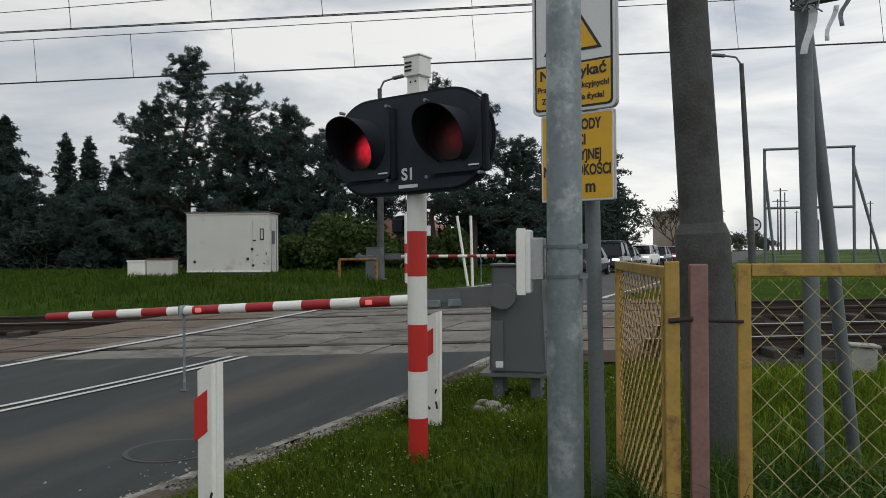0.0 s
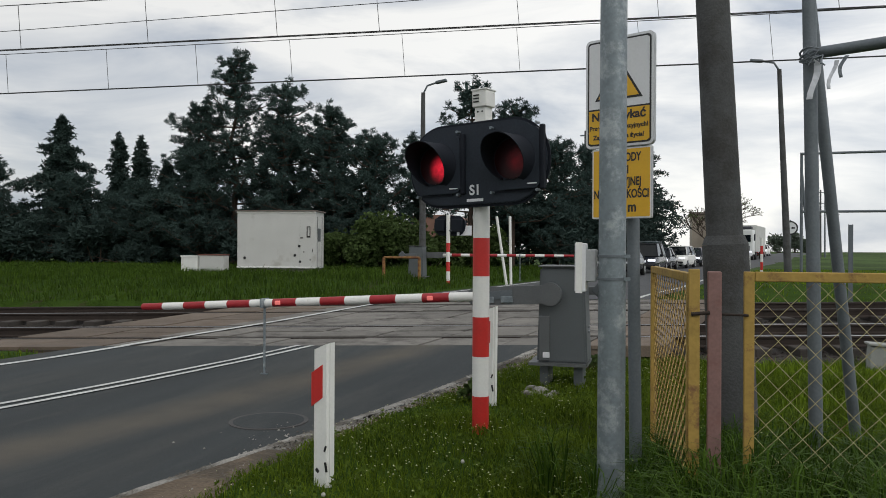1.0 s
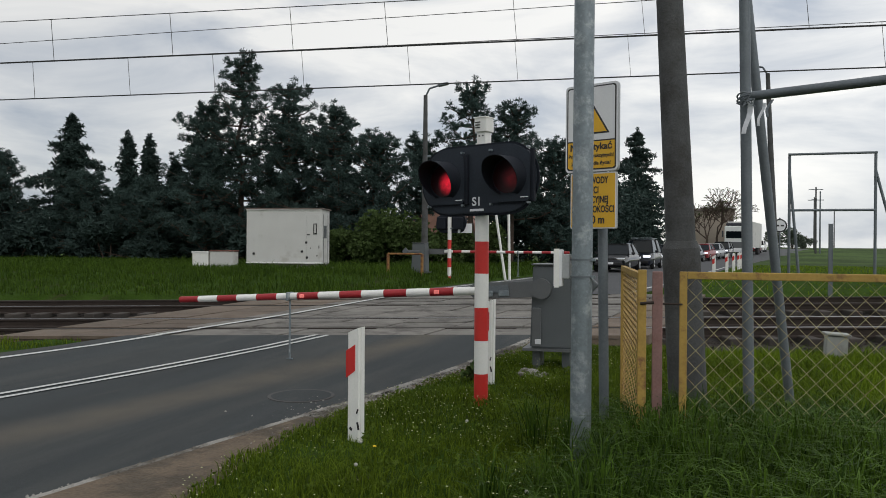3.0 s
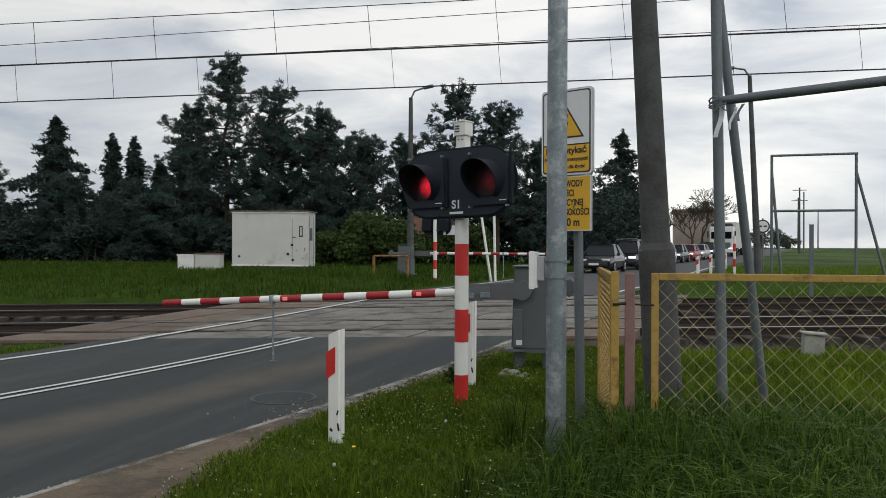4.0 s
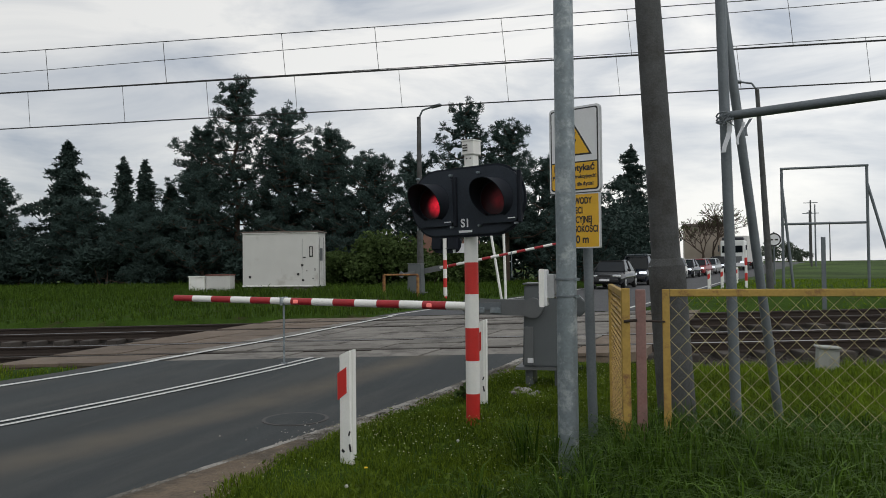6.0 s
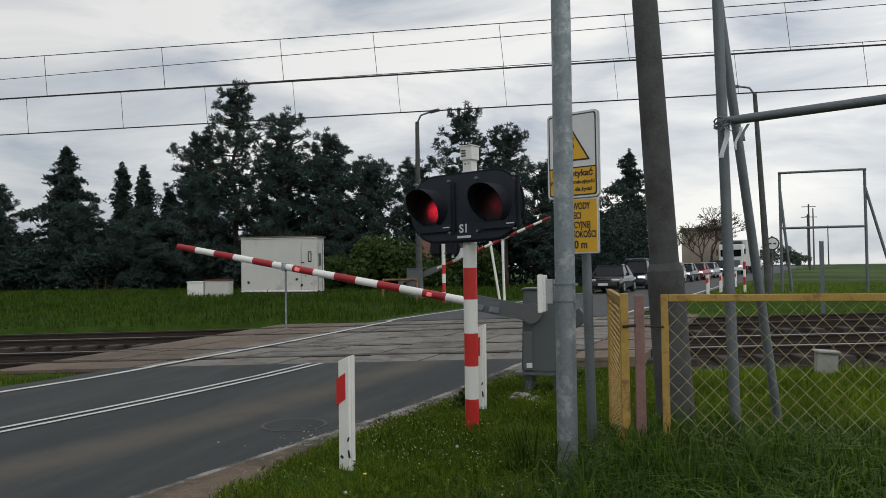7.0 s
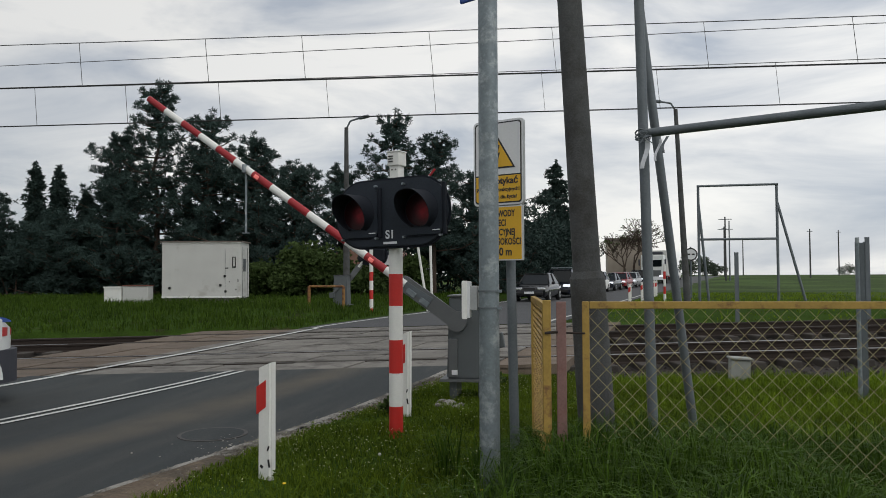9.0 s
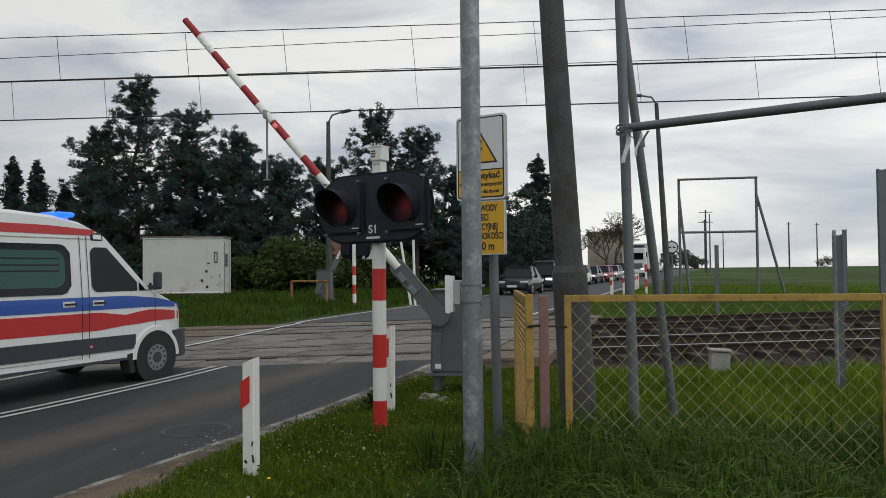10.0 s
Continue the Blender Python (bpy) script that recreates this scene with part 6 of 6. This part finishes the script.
# plants
for name, kind, x, y, leaf, lb in (
    ("pine_tree", pine_kind(1, 11.9, 4.3, 0.1, 1.15), -22.7, 38.0, NEEDLES, "tall dark pine with a broad uneven crown"),
    ("pine_tree", pine_kind(21, 9.2, 3.6, 0.08, 1.1), -25.2, 38.6, NEEDLES, "dark pine with long upturned side limbs"),
    ("pine_tree", pine_kind(2, 10.3, 4.3, 0.1, 1.15), -19.9, 38.4, NEEDLES, "dark pine with a narrow leading shoot"),
    ("pine_tree", pine_kind(15, 8.7, 4.3, 0.1, 1.15), -16.7, 37.6, NEEDLES, "dark pine with a rounded bushy crown"),
    ("pine_tree", pine_kind(3, 6.9, 3.4, 0.2), -14.1, 37.0, NEEDLES, "lower dark pine beside the hut"),
    ("pine_tree", pine_kind(22, 8.8, 3.8, 0.06, 1.0), -21.4, 40.6, NEEDLES, "dark pine filling the gap behind the taller ones"),
    ("pine_tree", pine_kind(23, 7.8, 3.6, 0.06, 1.0), -18.2, 40.6, NEEDLES, "dark pine filling the gap behind the taller ones"),
    ("pine_tree", pine_kind(24, 6.4, 3.2, 0.06, 1.0), -24.0, 36.4, NEEDLES, "low dark pine in front of the taller ones"),
    ("pine_tree", pine_kind(4, 9.9, 3.3, 0.3), -9.3, 39.0, NEEDLES, "dark pine with an open crown"),
    ("pine_tree", pine_kind(16, 8.7, 2.7, 0.28), -7.3, 39.4, NEEDLES, "slim dark pine with an open crown"),
    ("pine_tree", pine_kind(5, 7.0, 2.2, 0.4), -12.4, 39.5, NEEDLES, "dark pine behind the crossing"),
    ("pine_tree", pine_kind(6, 6.9, 2.9, 0.1), -5.2, 41.0, NEEDLES, "dark pine near the road"),
    ("pine_tree", pine_kind(7, 7.0, 2.8, 0.08), -3.9, 46.0, NEEDLES, "dark pine near the waiting cars"),
    ("spruce_tree", spruce_kind(8, 8.9, 3.5, 0.1, 0.3, 0.034), -34.3, 38.0, SPRUCE, "dark spruce with drooping storeys"),
    ("spruce_tree", spruce_kind(9, 7.7, 1.5, 0.05, 0.7, 0.04), -30.3, 38.0, SPRUCE, "slender dark spruce at the wood's edge"),
    ("spruce_tree", spruce_kind(10, 7.5, 1.6, 0.05, 0.8, 0.04), -28.8, 38.0, SPRUCE, "slender dark spruce with hanging tips"),
    ("spruce_tree", spruce_kind(14, 5.9, 2.6, 0.05, 0.5, 0.04), -27.0, 38.0, SPRUCE, "ragged dark spruce beside the pines"),
    ("pine_tree", pine_kind(18, 5.2, 3.0, 0.1), -32.2, 36.6, NEEDLES, "low spreading dark pine at the wood's edge"),
    ("pine_tree", pine_kind(19, 4.6, 2.8, 0.1), -27.6, 36.4, NEEDLES, "low spreading dark pine under the taller trees"),
    ("pine_tree", pine_kind(11, 6.6, 3.1, 0.1), -38.4, 36.8, NEEDLES, "dark bushy pine at the wood's edge"),
    ("spruce_tree", spruce_kind(12, 12.2, 4.6, 0.1, 0.3, 0.034), -44.0, 38.0, SPRUCE, "tall dark spruce at the wood's end"),
    ("pine_tree", pine_kind(17, 8.0, 3.8, 0.08), -41.2, 36.4, NEEDLES, "spreading dark pine at the wood's end"),
    ("spruce_tree", spruce_kind(13, 10.2, 4.0, 0.12, 0.2, 0.036), -1.4, 60.0, SPRUCE, "lone dark spruce with level limbs"),
):
    tree(name, kind, pose(x, y, land_z(x, y) - 0.1), leaf, lb, "tree", "conifers")
for i, (x, y, w, h) in enumerate(((-46, 39.5, 6, 4.0), (-41, 39.5, 6, 4.0), (-36, 39.5, 6, 3.6), (-31.5, 39.5, 6, 4.2), (-26.8, 39.8, 6, 4.4), (-22.0, 40, 6, 3.4), (-17.6, 40, 5, 3.0), (-7, 42, 5, 4.0), (-4.2, 47.5, 5, 5.2), (-2.4, 56, 6, 6.0), (-20.2, 36.2, 4, 1.8), (-29.6, 35.6, 5, 2.2), (-36.0, 35.4, 5, 2.4))):
    tree("evergreen_shrub", bush_kind(40 + i, w, 2.6, h, 1500, 0.34, 7, 0.07), pose(x, y, land_z(x, y) - 0.1), SPRUCE, "dense dark evergreen shrub under the trees", "shrub", "evergreen shrubs")
for i, (x, y, w, h) in enumerate(((-10.2, 34, 3.0, 1.5), (-12.4, 33.8, 3, 2.9), (-8.6, 36, 2.6, 2.0), (-13.9, 33, 2.4, 1.6))):
    tree("leafy_bush", bush_kind(60 + i, w, 2.2, h, 1800, 0.15), pose(x, y, land_z(x, y) - 0.1), LEAVES, "fresh green leafy bush beside the road", "bush", "leafy bushes")
for i, (x, y, h) in enumerate(((6.6, 94, 9.6), (5.4, 92, 7.6))):
    tree("bare_tree", bare_kind(70 + i, h, 2.5), pose(x, y, land_z(x, y)), LEAVES, "small almost bare tree by the house", "tree", "bare trees")



def TALL(x, y):
    off = x - road_x(y) - HALF_R
    if off < 0.22 or rail_s(x, y) > -1.9 or (y < 5.2 and off < soil_width(y) * 0.92):
        return 0.0
    return min(1.3, 0.45 + 0.5 * ease(0.2, 2.4, off) + 0.45 * ease(2.2, 3.6, off) * (1 - ease(6, 8, y)))


grass_field("verge_grass", "lush uneven green grass on the roadside verge", 1, 200000, -3.8, 4.2, 0.2, 12.0, 0.2, 0.0032, 0.9, GRASS, TALL)
grass_field("tall_grass", "long bent grass round the foot of the fence", 2, 90000, -0.9, 3.8, 1.2, 5.6, 0.36, 0.0034, 1.25, GRASS_LONG, lambda x, y: (1.0 if x < 1.7 else 0.6) * TALL(x, y) * (0.25 + 0.75 * ease(-0.7, 0.3, x)))
grass_field("open_grass", "green grass behind and beside the viewer", 11, 24000, -7.0, 14.0, -9.0, 6.0, 0.2, 0.009, 0.9, GRASS, lambda x, y: 0.0 if (-3.8 < x < 4.2 and y > 0.2) else TALL(x, y))
grass_field("trackside_grass", "green grass between the fence and the tracks", 3, 46000, 0.6, 14.0, 5.0, 14.5, 0.24, 0.007, 0.7, MEADOW, TALL)
grass_field("bank_grass", "green grass bank beyond the tracks", 4, 100000, -48.0, -3.0, 12.0, 40.0, 0.26, 0.014, 0.6, GRASS_FAR, lambda x, y: 0.0 if rail_s(x, y) < 6.3 or x > road_x(y) - HALF_L - 0.4 else 1.0)
grass_field("bank_weeds", "taller tufted weeds on the grass bank", 14, 26000, -40.0, -5.0, 18.0, 34.0, 0.4, 0.014, 0.7, GRASS_FAR, lambda x, y: 0.0 if rail_s(x, y) < 6.5 or x > road_x(y) - HALF_L - 0.8 or noise.noise((x * 0.55, y * 0.55, 3)) < 0.12 else 0.6 + 0.9 * noise.noise((x * 0.55, y * 0.55, 3)))
grass_field("far_field_grass", "green field grass beyond the tracks", 5, 30000, 1.0, 40.0, 20.0, 48.0, 0.12, 0.016, 0.6, MEADOW, lambda x, y: 0.0 if rail_s(x, y) < 7.4 or x < road_x(y) + HALF_R + 0.5 else 1.0)
grass_field("left_verge_grass", "yellowish short grass on the far verge", 6, 26000, -22.0, -6.5, 5.0, 12.0, 0.13, 0.006, 0.7, GRASS, lambda x, y: 0.0 if x > road_x(y) - HALF_L - 0.25 or rail_s(x, y) > -1.5 else 1.0)


def grass_clumps():
    """Tussocks of long blades that arch outwards."""
    rng = np.random.default_rng(77)
    ps, ds, hs = [], [], []
    made = 0
    while made < 400:
        x, y = (rng.uniform(-0.5, 3.6), rng.uniform(0.9, 5.2)) if made % 2 else (rng.uniform(0.0, 1.9), rng.uniform(1.6, 3.75))
        if rng.uniform() > 0.25 + 0.75 * ease(-0.3, 0.6, x) or TALL(x, y) <= 0:
            continue
        made += 1
        h, lean = rng.uniform(0.26, 0.46) + (0.14 if 0.1 < x < 1.7 and 1.8 < y < 3.75 else 0.0), rng.uniform(-0.15, 0.15, 2)
        for _ in range(70):
            a, r = rng.uniform(0, 2 * math.pi), rng.uniform(0.2, 1.0)
            px, py = x + 0.05 * rng.normal(), y + 0.05 * rng.normal()
            ps.append((px, py, land_z(px, py) - 0.01))
            ds.append(((math.cos(a) * r + lean[0] * 2) * h * 0.75, (math.sin(a) * r + lean[1] * 2) * h * 0.75, 0))
            hs.append(h * rng.uniform(0.6, 1.15))
    p, d, hs = np.asarray(ps), np.asarray(ds), np.asarray(hs)
    n = len(p)
    up = np.zeros((n, 3))
    up[:, 2] = hs
    s = np.cross(d, (0, 0, 1.0))
    s /= np.linalg.norm(s, axis=1)[:, None] + 1e-9
    s *= rng.uniform(0.0022, 0.0055, n)[:, None]
    rows = [(p, 1.0), (p + up * 0.55 + d * 0.18, 1.0), (p + up * 0.9 + d * 0.5, 0.8), (p + up * 0.92 + d * 0.9, 0.5)]
    tip = p + up * 0.72 + d * 1.2
    v = np.stack([q for c, w in rows for q in (c - s * w, c + s * w)] + [tip], 1).reshape(-1, 3)
    i = np.arange(n) * 9
    f4 = np.concatenate([np.stack([i + k, i + k + 1, i + k + 3, i + k + 2], 1) for k in (0, 2, 4)])
    f3 = np.stack([i + 6, i + 7, i + 8], 1)
    tagged(raw("grass_tussocks", v, f4.tolist() + f3.tolist(), GRASS_TUSS), "tussocks of long arching grass round the fence", "grass", kind="stuff")


grass_clumps()


def weeds():
    rng, nr = random.Random(31), np.random.default_rng(31)
    cs = []
    for i in range(3000):
        x, y = rng.uniform(-3.2, 1.2), rng.uniform(1.0, 9.6)
        k = TALL(x, y)
        if k > 0 and noise.noise((x * 1.7, y * 1.7, 9)) > -0.15:
            cs.append((x, y, land_z(x, y) + k * rng.uniform(0.03, 0.15)))
    v, f = tufts(nr, cs, 0.032, 5, 0.5, 0.14)
    tagged(raw("verge_weeds", v, f, CLOVER), "small bright broad-leaved weeds among the grass", "weeds", kind="stuff")


weeds()


def flowers():
    rng = random.Random(3)
    vs, fs = [], []
    for i in range(2300):
        x, y = rng.uniform(-3.0, 0.8), rng.uniform(1.4, 9.0)
        k = TALL(x, y)
        if k <= 0 or noise.noise((x * 1.1, y * 1.1, 7)) < -0.1:
            continue
        z, r = land_z(x, y) + k * rng.uniform(0.12, 0.3), rng.uniform(0.003, 0.0075)
        b = len(vs)
        vs += [(x - r, y, z), (x, y - r, z + 0.002), (x + r, y, z), (x, y + r, z - 0.002), (x, y, z + r)]
        fs += [(b, b + 1, b + 4), (b + 1, b + 2, b + 4), (b + 2, b + 3, b + 4), (b + 3, b, b + 4)]
    tagged(raw("small_flowers", vs, fs, FLOWER_W), "tiny pale weed flowers in the verge grass", "flowers", kind="stuff")
    bm = BM()
    bmesh.ops.create_icosphere(bm, subdivisions=1, radius=0.015, matrix=Matrix.Diagonal((1, 1, 0.45, 1)))
    me = mesh_of("head", bm, DANDELION)
    bm = tube(BM(), (0, 0, -0.2), (0, 0, 0), 0.003, n=5)
    ms = mesh_of("stalk", bm, GRASS)
    for i in range(8):
        x, y = rng.uniform(-1.6, 0.2), rng.uniform(2.2, 3.9)
        d = thing("dandelion", "yellow dandelion flower in the grass", "flower", pose(x, y, land_z(x, y) + 0.17), group="dandelions")
        new("head", me).parent = d
        new("stalk", ms).parent = d
    bm = BM()
    bmesh.ops.create_icosphere(bm, subdivisions=2, radius=0.012)
    clock = mesh_of("seed_head", bm, SEED_W)
    for x, y in ((-0.62, 2.35), (-1.35, 3.1), (-1.52, 3.6), (-0.3, 2.9), (-1.0, 4.4)):
        d = thing("seed_head", "pale round dandelion seed head in the grass", "flower", pose(x, y, land_z(x, y) + 0.2), group="dandelion seed heads")
        new("clock", clock).parent = d
        new("stalk", ms).parent = d


flowers()


def verge_details():
    rng = random.Random(12)
    for x, y, w in ((-1.6, 7.2, 0.24), (-0.75, 9.3, 0.3)):
        tree("dock_weed", bush_kind(int(100 + x * 10 + y * 3), w, w, 0.22, 40, 0.07), pose(x, y, land_z(x, y) - 0.02), LEAVES, "broad-leaved dark green weed in the verge", "weed", "verge weeds")
    for i in range(7):
        bm = BM()
        bmesh.ops.create_icosphere(bm, subdivisions=2, radius=rng.uniform(0.05, 0.09))
        for v in bm.verts:
            v.co *= 1 + 0.35 * noise.noise(v.co * 14 + Vector((i * 3, 0, 0)))
            v.co.z *= 0.6
        x, y = rng.uniform(-1.35, -0.85), rng.uniform(7.45, 7.85)
        solo("rubble", bm, DUST, "pale lump of broken concrete in the grass", "rubble", "concrete rubble").matrix_basis = pose(x, y, land_z(x, y) + 0.03, 0, 0, rng.uniform(0, 360))


verge_details()


def backdrop():
    hs = thing("house", "low house with a reddish roof behind the trees", "house", pose(-17.0, 62.0, -0.15))
    bm = BM()
    box(bm, (0, 0, 1.35), (7, 7, 2.7))
    part("wall", bm, PLASTER, hs)
    part("roof", prism(BM(), [(-4.2, 2.7), (4.2, 2.7), (1.2, 4.4), (-1.2, 4.4)], -4, 4), ROOF_RED, hs)
    for x in (-2.5, 2.5):
        bm = BM()
        box(bm, (x, -3.52, 1.4), (1.2, 0.08, 1.2))
        part("window", bm, GLASS, hs)
    hs = thing("house", "plain pale flat-roofed house beyond the field", "house", pose(8.2, 104.0, 0.9))
    bm = BM()
    box(bm, (-1.9, 0, 2.6), (5.2, 8, 5.2))
    part("wall", bm, PLASTER, hs)
    bm = BM()
    box(bm, (-1.9, 0, 5.3), (5.7, 8.6, 0.3))
    part("roof", bm, HUT_ROOF, hs)
    for x, y, h in ((17.3, 95, 7.6), (21.5, 120, 7.6), (30.8, 110, 6.6), (40.5, 130, 7.2), (62, 160, 8), (30, 150, 7), (-4.6, 50.0, 8.6)):
        st = thing("utility_pole", "distant dark utility pole with crossarms", "utility pole", pose(x, y, land_z(x, y)), group="utility poles")
        part("pole", tube(BM(), (0, 0, 0), (0, 0, h), 0.12, 0.08, n=8), CONC_POLE, st)
        bm = BM()
        box(bm, (0, 0, h - 0.3), (1.5 if x == 17.3 else 0.7, 0.08, 0.08))
        if x == 17.3:
            box(bm, (0, 0, h - 1.5), (1.7, 0.08, 0.08))
            tube(bm, (0.45, 0, 0), (0.45, 0, h - 0.5), 0.1, 0.07, n=8)
        part("crossarm", bm, STEEL_GREY, st)
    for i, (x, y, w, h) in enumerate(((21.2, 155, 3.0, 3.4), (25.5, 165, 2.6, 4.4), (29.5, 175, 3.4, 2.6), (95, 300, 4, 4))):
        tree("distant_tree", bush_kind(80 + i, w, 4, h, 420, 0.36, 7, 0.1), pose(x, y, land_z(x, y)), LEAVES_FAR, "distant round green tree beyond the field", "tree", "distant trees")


backdrop()


# ---- what moves ----
BOOM = [(0.0, -3.1), (5.5, -3.1), (5.7, -1.2), (6.0, 1.2), (6.4, 4.8), (6.8, 8.3), (7.0, 10.3), (7.2, 12.3), (7.5, 16.0), (8.0, 21.6), (8.5, 28.2), (9.0, 35.0), (9.5, 41.9), (10.0, 48.9)]
AMB_HEADING = 75.0


def ambulance_at(t):
    d = 2.72 * (t - 10.0)
    return (-5.32 + d * 0.46, 9.14 + d * 0.888)


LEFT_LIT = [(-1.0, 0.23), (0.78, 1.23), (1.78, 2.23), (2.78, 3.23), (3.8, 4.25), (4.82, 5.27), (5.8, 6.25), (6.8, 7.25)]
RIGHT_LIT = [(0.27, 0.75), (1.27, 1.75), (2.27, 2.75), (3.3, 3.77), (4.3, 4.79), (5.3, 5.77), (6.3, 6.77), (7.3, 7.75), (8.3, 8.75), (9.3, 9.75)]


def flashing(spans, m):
    """Rows for a lens disc that shows its lit face during the spans and its dark one between them; turning stands in
    for the lamp switching.
    """
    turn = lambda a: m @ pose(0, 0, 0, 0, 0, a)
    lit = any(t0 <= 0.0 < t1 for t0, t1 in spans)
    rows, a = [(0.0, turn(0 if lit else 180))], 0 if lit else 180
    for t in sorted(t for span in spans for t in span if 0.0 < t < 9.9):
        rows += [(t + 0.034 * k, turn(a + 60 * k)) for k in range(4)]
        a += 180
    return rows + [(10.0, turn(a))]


def motions():
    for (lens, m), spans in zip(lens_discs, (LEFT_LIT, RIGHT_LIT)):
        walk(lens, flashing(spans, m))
    walk(near_boom, [(t, pose(-0.084, -0.03, 1.008, 0, a, -3)) for t, a in BOOM])
    walk(near_leg, [(t, Matrix.Translation((-3.32, -0.02, 0)) @ pose(0, 0, 0, 0, -a, 0)) for t, a in BOOM])
    far = [(0.0, 0.0), (5.0, 0.0), (5.4, 3.0), (5.7, 7.0), (6.8, 20.0), (7.5, 30.0), (8.0, 37.0), (8.5, 44.0), (9.0, 51.0), (9.5, 58.0), (10.0, 65.0)]
    walk(far_boom, [(t, pose(0, 0, 1.0, 0, a, 0)) for t, a in far])
    walk(far_leg, [(t, Matrix.Translation((-3.32, -0.02, 0)) @ pose(0, 0, 0, 0, -a, 0)) for t, a in far])
    rows = []
    for t in (0.0, 3.0, 6.0, 8.0, 9.0, 9.5, 10.0):
        x, y = ambulance_at(t)
        rows.append((t, pose(x, y, road_z(x, y) + 0.012, 0, 0, AMB_HEADING)))
    walk(van, rows)


motions()
